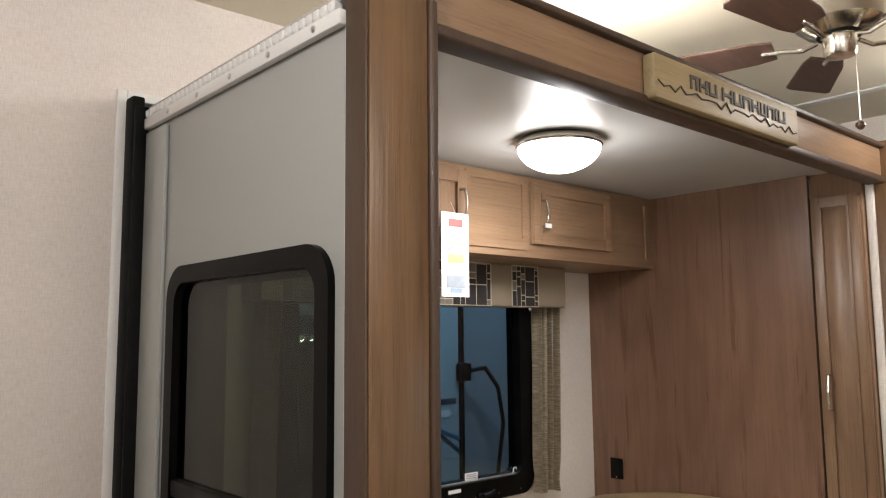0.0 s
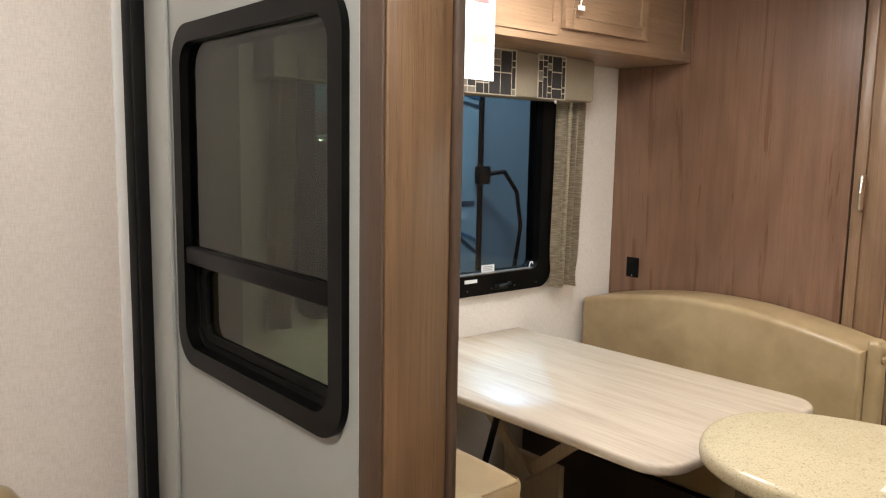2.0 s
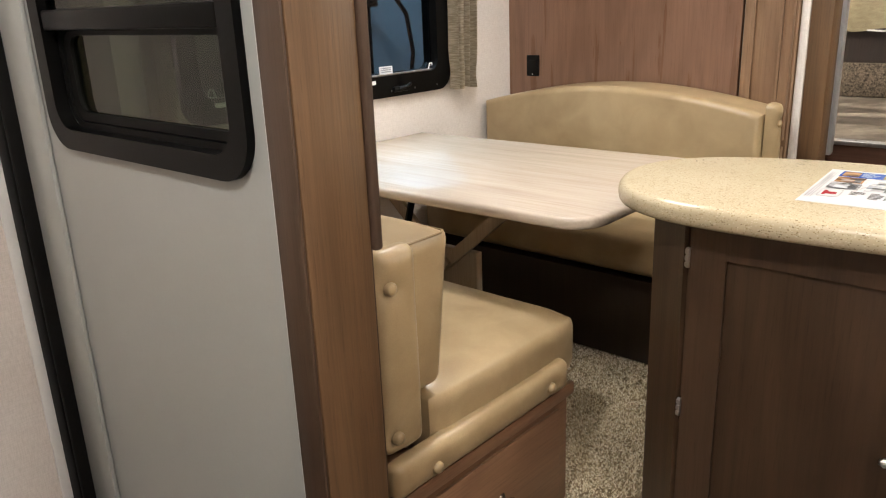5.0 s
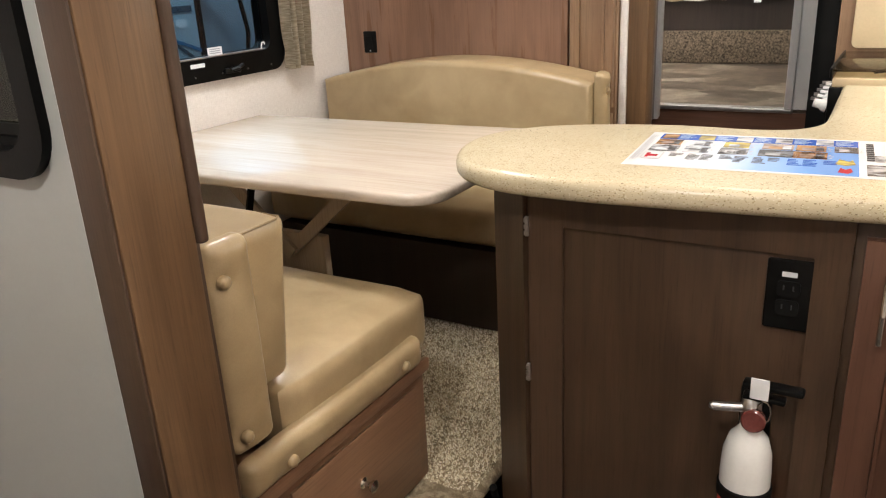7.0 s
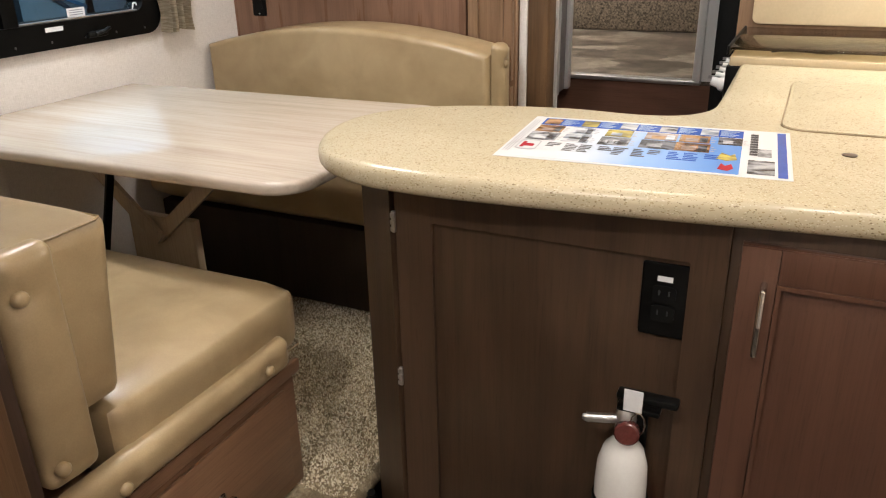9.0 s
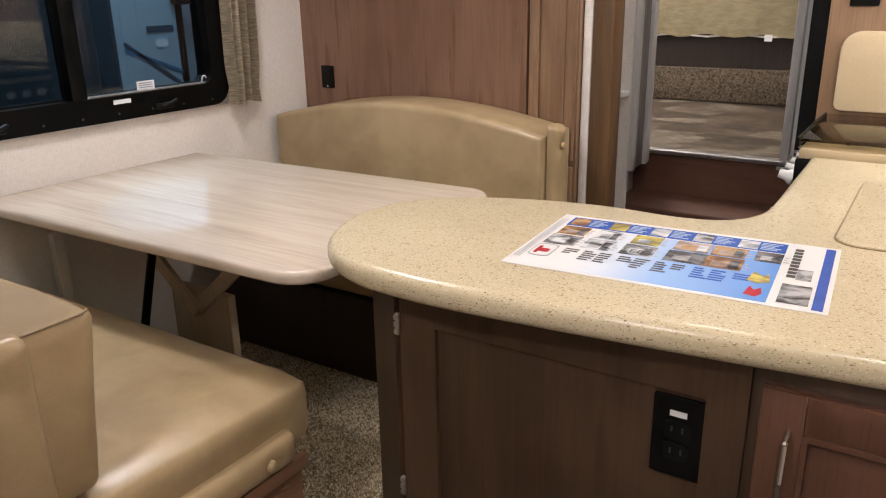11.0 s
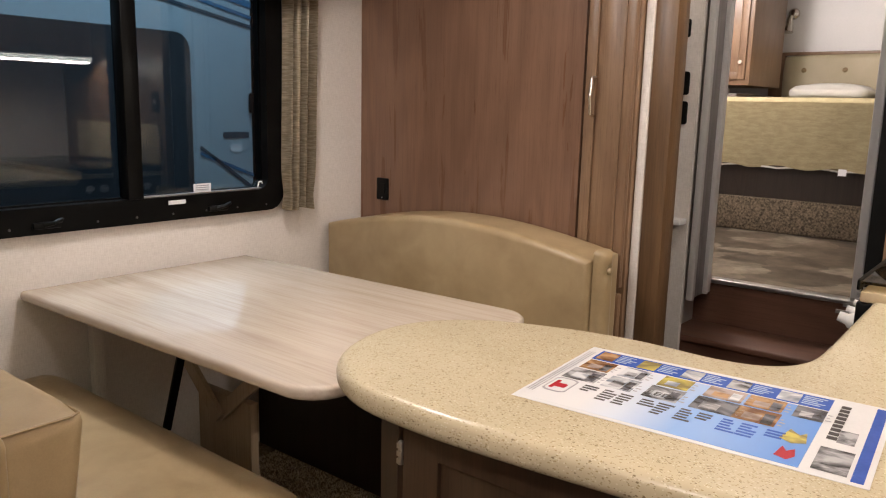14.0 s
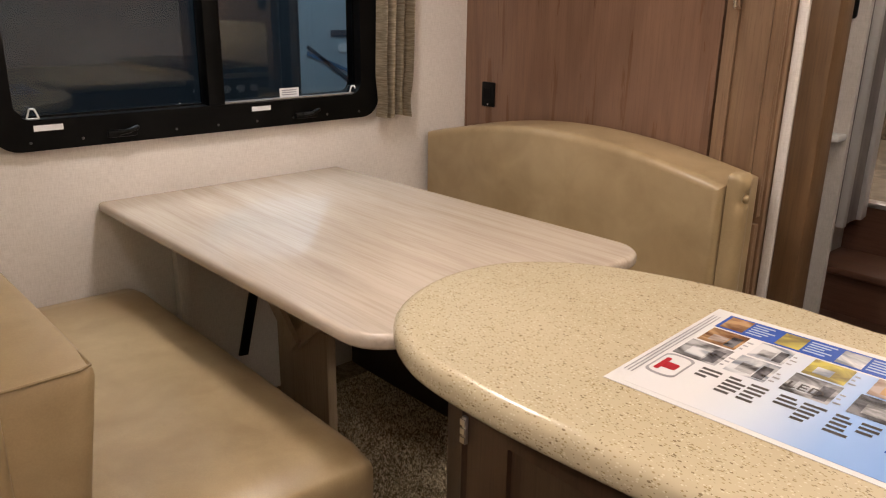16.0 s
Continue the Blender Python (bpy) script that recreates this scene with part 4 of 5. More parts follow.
M_PILE = pile_material()
pile("carpet", 1.62, 2.36, 0.836, 1.90, SFLOOR - 0.009, 42000, 4, "beige flecked cut-pile carpet on the slide-out floor")
lipb = bmesh.new()
rod(lipb, (0.95, 0.838, 0.139), (2.86, 0.838, 0.139), 0.019, n=14)
structure("carpet_edge", lipb, M_CARPET, "carpet rolled over the slide-out floor edge", "carpet")
cb = thing("power_cord", (1.72, 0.80, 0.0), "black power cord lying by the cabinet foot", "cord")
part("cord", tube(bmesh.new(), [(1.66, 0.80, 0.16), (1.68, 0.802, 0.11), (1.72, 0.808, 0.06), (1.78, 0.81, 0.012), (1.9, 0.80, 0.01)], 0.009, 10), M_BLACK, cb)

# ---- kitchen peninsula ----
def smooth_outline(pts, steps=7):
    """Catmull-Rom curve through the control points."""
    out, n = [], len(pts)
    for k in range(n - 1):
        p0, p1, p2, p3 = (Vector(pts[max(0, min(n - 1, k + d))]) for d in (-1, 0, 1, 2))
        for s in range(steps):
            t = s / steps
            out.append(tuple(0.5 * ((2 * p1) + (p2 - p0) * t + (2 * p0 - 5 * p1 + 4 * p2 - p3) * t * t + (3 * p1 - p0 - 3 * p2 + p3) * t ** 3)))
    return [*out, tuple(pts[-1])]


CURVE = [(1.604, 0.0), (1.588, 0.13), (1.570, 0.28), (1.551, 0.47), (1.544, 0.61), (1.560, 0.735), (1.625, 0.833), (1.745, 0.885), (1.865, 0.872), (1.96, 0.79), (2.015, 0.66), (2.04, 0.52), (2.035, 0.38), (2.06, 0.305), (2.13, 0.268), (2.25, 0.262)]
TOP = [(2.655, -0.74), (1.606, -0.74)]
top_outline = [*smooth_outline(CURVE), (2.655, 0.268), *TOP][::-1]
ct = thing("countertop", (1.9, 0.2, 0.865), "cream speckled solid-surface countertop with rounded peninsula end", "countertop")
part("slab", plate(bmesh.new(), top_outline, on_z(0.8695), 0, 0.0405, r=0.016, seg=4), M_STONE, ct)
sc = thing("sink_cover", (2.2, -0.1, 0.91), "cream speckled sink cover set flush in the countertop", "sink cover")
part("board", plate(bmesh.new(), rounded(1.99, 2.45, -0.30, 0.135, 0.04, 6), on_z(0.9105), 0, 0.003, r=0.001), M_STONE, sc)
part("gap_line", ring(bmesh.new(), rounded(1.9875, 2.4525, -0.3025, 0.1375, 0.0425, 6), rounded(1.9902, 2.4498, -0.2998, 0.1348, 0.0398, 6), on_z(0.9102), 0, 0.0012), M_SEAM, sc, "dark gap round the cover")
part("finger_hole", lathe(bmesh.new(), (1.86, 0.03, 0.9102), (0, 0, 1), [(0.011, 0), (0.011, 0.0012), (0.008, 0.0014)], 16), M_BASE, sc, "dark round hole")

kc = thing("kitchen_cabinet", (1.8, 0.3, 0.0), "dark brown wood peninsula cabinet with flat panel", "cabinet")
body_out = [(1.628, -0.74), (1.628, 0.69), (1.69, 0.792), (1.78, 0.82), (1.95, 0.70), (1.97, 0.25), (2.64, 0.225), (2.64, -0.74)][::-1]
part("body", plate(bmesh.new(), body_out, on_z(0.07), 0, 0.7995, r=0.003), M_BASE, kc)
part("toe_kick", bx(1.68, 2.6, -0.74, 0.62, 0.0, 0.07), M_BLACK, kc, "black recessed toe kick")
part("face_frame", ring(bmesh.new(), rounded(0.165, 0.688, 0.075, 0.864, 0.002, 1), rounded(0.215, 0.622, 0.14, 0.80, 0.002, 1), on_x(1.6275), -0.008, -0.0005), M_BASE, kc)
part("end_panel", bar(bmesh.new(), (1.652, 0.739, 0.078), (1.652, 0.739, 0.863), 0.10, 0.01, (0.84, -0.54, 0)), M_BASE, kc)
for zh in (0.795, 0.497, 0.175):
    hg = bmesh.new()
    box(hg, 1.613, 1.6190, 0.686, 0.693, zh - 0.019, zh + 0.019, r=0.0012, seg=1)
    for q in (-0.012, 0.0, 0.012):
        box(hg, 1.611, 1.6128, 0.6855, 0.6935, zh + q - 0.004, zh + q + 0.004)
    part("hinge", hg, M_ALU, kc, "small steel hinge")
kd = raised_door(kc, on_x(1.628), -0.33, 0.150, 0.12, 0.842, 0.0, M_DOOR, rail_w=0.05)
bow_handle(kd, on_x(1.608), 0.116, 0.688, 0.79, 0.0)
raised_door(kc, on_x(1.628), -0.73, -0.35, 0.12, 0.842, 0.0, M_DOOR, rail_w=0.05)

ko = outlet_plate(on_x(1.6272), 0.245, 0.733, 0.072, 0.118, "wall_outlet", "black duplex outlet with white label on the cabinet panel")
part("label_sticker", bx(1.6196, 1.6208, 0.236, 0.258, 0.764, 0.772), M_PAPER, ko, "tiny white label")
for zo in (0.744, 0.712):
    sk = part("socket", plate(bmesh.new(), rounded(0.23, 0.264, zo - 0.013, zo + 0.013, 0.006, 3), on_x(1.6272), -0.0085, -0.006), M_BLACK, ko)
    for yo in (0.24, 0.254):
        part("slot", bx(1.6182, 1.6188, yo - 0.0012, yo + 0.0012, zo - 0.002, zo + 0.006), plain("slot_grey", (0.03, 0.03, 0.03)) if "slot_grey" not in bpy.data.materials else bpy.data.materials["slot_grey"], sk)

fx = thing("fire_extinguisher", (1.572, 0.278, 0.10), "white fire extinguisher with red label in a black wall bracket", "extinguisher")
ex, ey = 1.575, 0.281
part("cylinder", lathe(bmesh.new(), (ex, ey, 0.10), (0, 0, 1), [(0.03, 0), (0.0405, 0.012), (0.0405, 0.288), (0.0385, 0.325), (0.031, 0.352), (0.018, 0.368), (0.014, 0.378)], 32), M_EXT, fx)
part("red_label", lathe(bmesh.new(), (ex, ey, 0.12), (0, 0, 1), [(0.0407, 0), (0.0411, 0.001), (0.0411, 0.218), (0.0407, 0.219)], 32), M_RED, fx, "red instruction label")
part("strap", lathe(bmesh.new(), (ex, ey, 0.341), (0, 0, 1), [(0.0409, 0), (0.0437, 0.002), (0.0437, 0.022), (0.0409, 0.024)], 32), M_BLACK, fx, "black strap")
part("bracket", bx(1.617, 1.6268, 0.255, 0.305, 0.12, 0.52, r=0.003), M_BLACK, fx)
part("valve", lathe(bmesh.new(), (ex, ey, 0.474), (0, 0, 1), [(0.012, 0), (0.016, 0.004), (0.016, 0.045), (0.011, 0.052)], 16), M_ALU, fx)
part("gauge", lathe(bmesh.new(), (ex - 0.012, ey - 0.006, 0.494), (-1, -0.1, 0.15), [(0.019, 0), (0.019, 0.012), (0.016, 0.015), (0.004, 0.016)], 22), M_MAROON, fx, "dark red gauge")
part("nozzle", tube(bmesh.new(), [(ex, ey, 0.507), (ex - 0.012, ey + 0.03, 0.507), (ex - 0.02, ey + 0.056, 0.507)], 0.0075, 12), M_ALU, fx, "silver nozzle")
lv = bmesh.new()
box(lv, ex - 0.012, ex + 0.012, ey - 0.075, ey + 0.016, 0.545, 0.556, r=0.004)
box(lv, ex - 0.011, ex + 0.011, ey - 0.05, ey + 0.014, 0.525, 0.534, r=0.003)
part("lever", lv, M_BLACKP, fx, "black squeeze lever")
part("pull_tag", bx(ex - 0.022, ex - 0.019, ey - 0.026, ey + 0.002, 0.535, 0.572, r=0.001, seg=1), M_PAPER, fx, "white pull tag")
part("pin_ring", tube(bmesh.new(), [(ex - 0.014, ey - 0.02 + 0.011 * math.cos(a), 0.51 + 0.02 * math.sin(a)) for a in (k * 0.63 for k in range(11))], 0.0013, 6), M_CHROME, fx)


def words(text, size, m, material, parent, name="lettering"):
    c = bpy.data.curves.new(name, "FONT")
    c.body, c.size, c.extrude, c.align_x = text, size, 0.0003, "CENTER"
    tmp = new("tmp_text", c)
    me = bpy.data.meshes.new_from_object(tmp.evaluated_get(bpy.context.evaluated_depsgraph_get()))
    bpy.data.objects.remove(tmp)
    me.materials.clear()
    me.materials.append(material)
    root = parent
    while root.parent:
        root = root.parent
    me.transform(Matrix.Translation(-root.location) @ m)
    ob = new(name, me)
    ob.parent = parent
    return ob


for k, line in enumerate(("INSTRUCTIONS", "MODE D'EMPLOI")):
    words(line, 0.010, pose(ex - 0.0417, ey, 0.322 - 0.011 * k, 90, 0, -90), M_WHITE, fx)
for k in range(5):
    part("print_bar", bx(ex - 0.0421, ex - 0.0413, ey - 0.012, ey + 0.012, 0.19 + 0.02 * k, 0.195 + 0.02 * k), M_WHITE, fx)

fx.location.z += 0.042
fx.location.y -= 0.003

# ---- product sheet on the counter ----
ps = thing("product_sheet", (1.817, 0.327, 0.91), "glossy white and blue printed product sheet lying on the counter", "poster")
PO, PU, PVv = V(1.668, 0.535, 0.0), V(0.026, -0.434, 0.0), V(0.272, 0.018, 0.0)


def sheet(a, b, c, d, z0, z1):
    """A flat patch of the sheet: a..b along its length, c..d across it."""
    bm = bmesh.new()
    vs = [bm.verts.new(PO + PU * u + PVv * v + V(0, 0, z)) for z in (z0, z1) for u, v in ((a, c), (b, c), (b, d), (a, d))]
    for f in ((3, 2, 1, 0), (4, 5, 6, 7), (0, 1, 5, 4), (1, 2, 6, 5), (2, 3, 7, 6), (3, 0, 4, 7)):
        bm.faces.new([vs[k] for k in f])
    return bm


Z0 = 0.9104
part("paper", sheet(0, 1, 0, 1, Z0, Z0 + 0.0005), M_PAPER, ps)


def fade():
    """Blue print that pales towards one end of the sheet."""
    m, n, l, b = base("blue_fading_print", 0.2)
    co, sep = n.new("ShaderNodeTexCoord"), n.new("ShaderNodeSeparateXYZ")
    l.new(co.outputs["Generated"], sep.inputs[0])
    l.new(ramp_of(n, l, sep.outputs[1], [(0.0, (0.13, 0.30, 0.72)), (0.42, (0.30, 0.48, 0.82)), (0.62, (0.66, 0.74, 0.86)), (0.78, (0.79, 0.79, 0.80))]).outputs[0], b.inputs["Base Color"])
    return m


def photo(name, a, b_):
    m, n, l, b = base(name, 0.2)
    nz = noise_of(n, l, 38, 3, (1, 0.6, 1), 0.5, 0.8)
    l.new(ramp_of(n, l, nz.outputs["Fac"], [(0.38, a), (0.5, tuple((p + q) / 2 for p, q in zip(a, b_))), (0.6, b_)]).outputs[0], b.inputs["Base Color"])
    return m


M_BLUE, M_DBLUE = fade(), plain("royal_blue_print", (0.045, 0.12, 0.50), 0.2)
M_LBLUE = plain("pale_blue_print", (0.50, 0.64, 0.86), 0.2)
part("blue_area", sheet(0.045, 0.835, 0.03, 0.77, Z0 + 0.0006, Z0 + 0.0008), M_BLUE, ps)
part("blue_band", sheet(0.05, 0.835, 0.785, 0.96, Z0 + 0.0006, Z0 + 0.0008), M_DBLUE, ps)
part("blue_edge", sheet(0.955, 0.985, 0.03, 0.97, Z0 + 0.0006, Z0 + 0.0008), M_DBLUE, ps)
PH = [photo("print_wood_tones", (0.16, 0.07, 0.03), (0.5, 0.3, 0.15)), photo("print_grey_tones", (0.06, 0.06, 0.06), (0.5, 0.5, 0.52)), photo("print_yellow_tones", (0.25, 0.2, 0.08), (0.62, 0.52, 0.12)), photo("print_dark_tones", (0.02, 0.02, 0.025), (0.2, 0.2, 0.22)), photo("print_light_tones", (0.22, 0.25, 0.30), (0.72, 0.73, 0.75)), photo("print_tan_tones", (0.24, 0.16, 0.12), (0.46, 0.38, 0.34))]
for row, (v0, v1, kinds) in enumerate(((0.60, 0.768, (0, 4, 2, 5, 0, 3)), (0.40, 0.585, (1, 4, 1, 3, 0, None)))):
    for k, kind in enumerate(kinds):
        if kind is not None:
            a = 0.055 + 0.139 * k - 0.006 * row + (0.012 if k == 3 else 0)
            wd = (0.105, 0.09, 0.10, 0.118, 0.11, 0.085)[k] + 0.012 * row
            part("photo_print", sheet(a, a + wd, v0, v1, Z0 + 0.0011, Z0 + 0.0012), PH[kind], ps)
            c2 = PH[{0: 5, 4: 1, 2: 4, 5: 0, 1: 4, 3: 1}[kind]]
            part("photo_subject", sheet(a + 0.2 * wd, a + 0.62 * wd, v0 + 0.03, v1 - 0.07, Z0 + 0.0013, Z0 + 0.0014), c2, ps)
            part("photo_subject", sheet(a + 0.66 * wd, a + 0.92 * wd, v0 + 0.015, v1 - 0.04, Z0 + 0.0013, Z0 + 0.0014), PH[{0: 3, 4: 3, 2: 2, 5: 4, 1: 3, 3: 3}[kind]], ps)
            for j in range(3):
                part("print_bar", sheet(a + wd + 0.004, a + wd + 0.013 + 0.004 * ((j + k) % 3), v0 + 0.03 + 0.04 * j, v0 + 0.043 + 0.04 * j, Z0 + 0.0011, Z0 + 0.0012), bpy.data.materials["grey_print"], ps)
for k in range(5):
    a = 0.06 + 0.155 * k
    part("photo_print", sheet(a, a + 0.065, 0.80, 0.945, Z0 + 0.0009, Z0 + 0.0011), PH[(0, 2, 4, 1, 4)[k]], ps)
    for j in range(5):
        part("print_bar", sheet(a + 0.072, a + 0.115 + 0.012 * ((j + k) % 3), 0.815 + 0.027 * j, 0.826 + 0.027 * j, Z0 + 0.0009, Z0 + 0.0011), M_LBLUE, ps)
rnd = random.Random(2)
for k in range(10):
    for j in range(5 if k % 3 else 3):
        a = 0.15 + 0.062 * k + 0.008 * (k % 2)
        part("print_bar", sheet(a, a + 0.028 + 0.024 * rnd.random(), 0.345 - 0.034 * j, 0.363 - 0.034 * j, Z0 + 0.0009, Z0 + 0.0011), M_INK if k < 7 else M_DBLUE, ps)
for j in range(3):
    part("print_bar", sheet(0.012 + 0.01 * j, 0.015 + 0.01 * j, 0.12, 0.9, Z0 + 0.0009, Z0 + 0.0011), bpy.data.materials["grey_print"], ps)
def on_sheet(u, v, w):
    return PO + PU * u + PVv * v + V(0, 0, Z0 + w)


M_BADGE = plain("badge_red", (0.50, 0.03, 0.045), 0.2)
part("badge_ring", plate(bmesh.new(), rounded(0.045, 0.125, 0.17, 0.39, 0.03, 5), on_sheet, 0.0009, 0.0011), bpy.data.materials["grey_print"], ps, "grey oval")
part("badge_field", plate(bmesh.new(), rounded(0.05, 0.12, 0.185, 0.375, 0.028, 5), on_sheet, 0.0011, 0.0012), M_PAPER, ps)
part("red_badge", plate(bmesh.new(), rounded(0.062, 0.108, 0.24, 0.30, 0.01, 3), on_sheet, 0.0012, 0.0014), M_BADGE, ps, "red badge shape")
part("red_badge", plate(bmesh.new(), rounded(0.060, 0.074, 0.21, 0.335, 0.006, 3), on_sheet, 0.0014, 0.0016), M_BADGE, ps, "red badge shape")
part("red_badge", plate(bmesh.new(), [(0.766, 0.10), (0.800, 0.08), (0.816, 0.13), (0.808, 0.21), (0.79, 0.17), (0.775, 0.215)], on_sheet, 0.0009, 0.0011), M_BADGE, ps, "red badge shape")
part("gold_shape", plate(bmesh.new(), [(0.755, 0.30), (0.79, 0.265), (0.825, 0.30), (0.815, 0.42), (0.80, 0.38), (0.77, 0.43)], on_sheet, 0.0009, 0.0011), PH[2], ps)
for k in range(9):
    part("title_block", sheet(0.862, 0.889, 0.42 + 0.055 * k, 0.46 + 0.055 * k, Z0 + 0.0009, Z0 + 0.0011), M_INK, ps, "dark title shape")
part("drawing_print", sheet(0.86, 0.945, 0.06, 0.32, Z0 + 0.0009, Z0 + 0.0011), PH[1], ps)
part("drawing_print", sheet(0.89, 0.935, 0.40, 0.56, Z0 + 0.0009, Z0 + 0.0011), PH[1], ps)
words("LED", 0.022, Matrix.Translation(PO + PU * 0.375 + PVv * 0.44 + V(0, 0, Z0 + 0.0014)) @ pose(0, 0, 0, 0, 0, -90 + 3), M_INK, ps)

# ---- stove and its wall ----
sv = thing("stove", (2.86, 0.0, 0.0), "black cooktop range with smoked glass lid and white knobs", "stove")
part("body", bx(2.66, 3.08, -0.70, 0.27, 0.07, 0.90, r=0.004), M_BLACKP, sv)
part("plinth", bx(2.70, 3.05, -0.70, 0.2, 0.0, 0.07), M_BLACK, sv)
part("cooktop", bx(2.662, 3.085, -0.70, 0.294, 0.9005, 0.925, r=0.004), M_BISQUE, sv)
part("glass_lid", bx(2.665, 3.08, -0.69, 0.295, 0.940, 0.947, r=0.002), M_SMOKE, sv, "smoked glass lid")
part("lid_edge", bx(2.66, 3.082, 0.2955, 0.302, 0.926, 0.950, r=0.002), M_BLACKP, sv)
part("burner", lathe(bmesh.new(), (2.80, 0.08, 0.926), (0, 0, 1), [(0.05, 0), (0.05, 0.008), (0.03, 0.012)], 20), M_BLACK, sv)
part("burner_grate", tube(bmesh.new(), [(2.70, 0.20, 0.936), (2.86, 0.02, 0.936), (2.9, -0.2, 0.936)], 0.004, 8), M_BLACK, sv)
for k in range(5):
    kb = part("knob", lathe(bmesh.new(), (2.69 + 0.075 * k, 0.302, 0.848), (0, 1, 0.25), [(0.019, 0), (0.018, 0.010), (0.013, 0.016), (0.012, 0.034)], 16), M_WHITE, sv, "white control knob")
    part("pointer", bx(2.688 + 0.075 * k, 2.692 + 0.075 * k, 0.315, 0.343, 0.862, 0.870), M_ALU, kb)
part("control_panel", bx(2.665, 3.078, 0.2705, 0.301, 0.80, 0.899, r=0.004), M_BLACKP, sv)
wall_x("wall_stove_end", 3.10, 3.14, -0.75, 0.325, 0.0, CEIL, [], M_CAB, "brown wood end wall beside the stove")
bsp = thing("splash_board", (3.09, 0.0, 1.0), "bisque splash board with rounded corner behind the stove", "backsplash")
part("board", plate(bmesh.new(), rounded(-0.6, 0.285, 0.955, 1.165, (0.02, 0.05, 0.02, 0.02), 8), on_x(3.088), 0, 0.011, r=0.003), M_BISQUE, bsp)
sw = outlet_plate(on_x(3.0995), 0.245, 1.285, 0.07, 0.115, "wall_switch", "black switch plate on the wood end wall")
part("rocker", bx(3.087, 3.093, 0.237, 0.253, 1.27, 1.30, r=0.002), plain("switch_ivory", (0.55, 0.5, 0.42)), sw)
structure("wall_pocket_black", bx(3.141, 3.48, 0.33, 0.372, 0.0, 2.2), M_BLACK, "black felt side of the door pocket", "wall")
uc = thing("overhead_cabinet", (2.7, -0.4, 1.5), "brown wood upper kitchen cabinet over the stove", "cabinet")
part("body", bx(1.9, 3.095, -0.745, -0.38, 1.53, 2.2, r=0.004), M_CABX, uc)
raised_door(uc, lambda u, v, d: V(u, -0.38 - d, v), 2.0, 2.5, 1.56, 2.15, 0.0, M_CAB)
raised_door(uc, lambda u, v, d: V(u, -0.38 - d, v), 2.55, 3.05, 1.56, 2.15, 0.0, M_CAB)
tl = thing("strip_light", (2.75, -0.2, 1.5), "lit white strip light under the upper kitchen cabinet", "light")
part("housing", bx(2.42, 3.08, -0.42, -0.36, 1.505, 1.529, r=0.004), M_WHITE, tl)
part("tube", rod(bmesh.new(), (2.52, -0.36, 1.510), (3.075, -0.36, 1.510), 0.010, n=14), M_TUBE, tl, "lit tube")

# ---- steps and bedroom ----
BF = 0.55
st = thing("entry_steps", (4.1, 0.9, 0.0), "brown wood steps up to the bedroom", "steps")
part("lower_tread", bx(3.72, 4.0, 0.43, 1.26, 0.0, 0.175, r=0.006), M_STEP, st)
part("riser", bx(4.012, 4.28, 0.43, 1.26, 0.0, 0.322), M_STEP, st)
part("upper_tread", bx(3.985, 4.28, 0.43, 1.26, 0.322, 0.350, r=0.008, seg=3), M_STEP, st)
part("upper_riser", bx(4.281, 4.298, 0.43, 1.26, 0.322, 0.535), M_STEP, st)
structure("threshold", bx(4.262, 4.33, 0.56, 1.22, 0.536, 0.556, r=0.004), M_ALU, "aluminium threshold strip at the bedroom door", "trim")
structure("floor_bedroom", bx(4.30, 8.0, -0.75, 2.35, 0.45, BF - 0.003), M_VINYL, "slate-pattern vinyl bedroom floor", "floor")
wall_x("wall_bedroom_door", 4.30, 4.34, -0.75, 2.35, 0.55, 2.6, [(0.595, 1.20, 0.55, 2.42)], M_WHITE, "white wall with the bedroom doorway")
structure("wall_hall_side", bx(3.43, 4.299, 1.245, 1.28, 0.0, CEIL), M_SLIDEWALL, "pale hall wall beside the steps", "wall")
structure("wall_hall_end", bx(3.421, 3.44, 0.977, 1.28, 0.0, CEIL), M_SLIDEWALL, "pale wall end at the hall", "wall")
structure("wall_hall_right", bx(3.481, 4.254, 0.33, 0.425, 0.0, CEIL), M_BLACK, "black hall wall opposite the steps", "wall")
structure("ledge", bx(3.36, 3.4205, 0.98, 1.06, 0.915, 0.935, r=0.003), M_WHITE, "small white ledge in the hall", "trim")
jm = bmesh.new()
box(jm, 4.255, 4.2995, 0.560, 0.594, 0.557, 2.42, r=0.004)
box(jm, 4.255, 4.2995, 1.201, 1.228, 0.557, 2.42, r=0.004)
structure("trim_door_jamb", jm, M_WHITE, "white door jamb trim", "trim")
ad = thing("folding_door", (4.2, 1.17, 0.5), "grey and white folding door stacked open at the jamb", "door")
for sx0, sx1, sy, sm in ((4.00, 4.03, 1.150, M_WHITE), (4.032, 4.10, 1.165, M_DOORGREY), (4.102, 4.17, 1.168, M_DOORGREY), (4.172, 4.20, 1.152, M_WHITE), (4.202, 4.24, 1.158, M_WHITE)):
    part("slat", bx(sx0, sx1, sy, sy + 0.03, 0.50, 2.38, r=0.006), sm, ad, "grey vinyl fold" if sm is M_DOORGREY else "white edge strip")
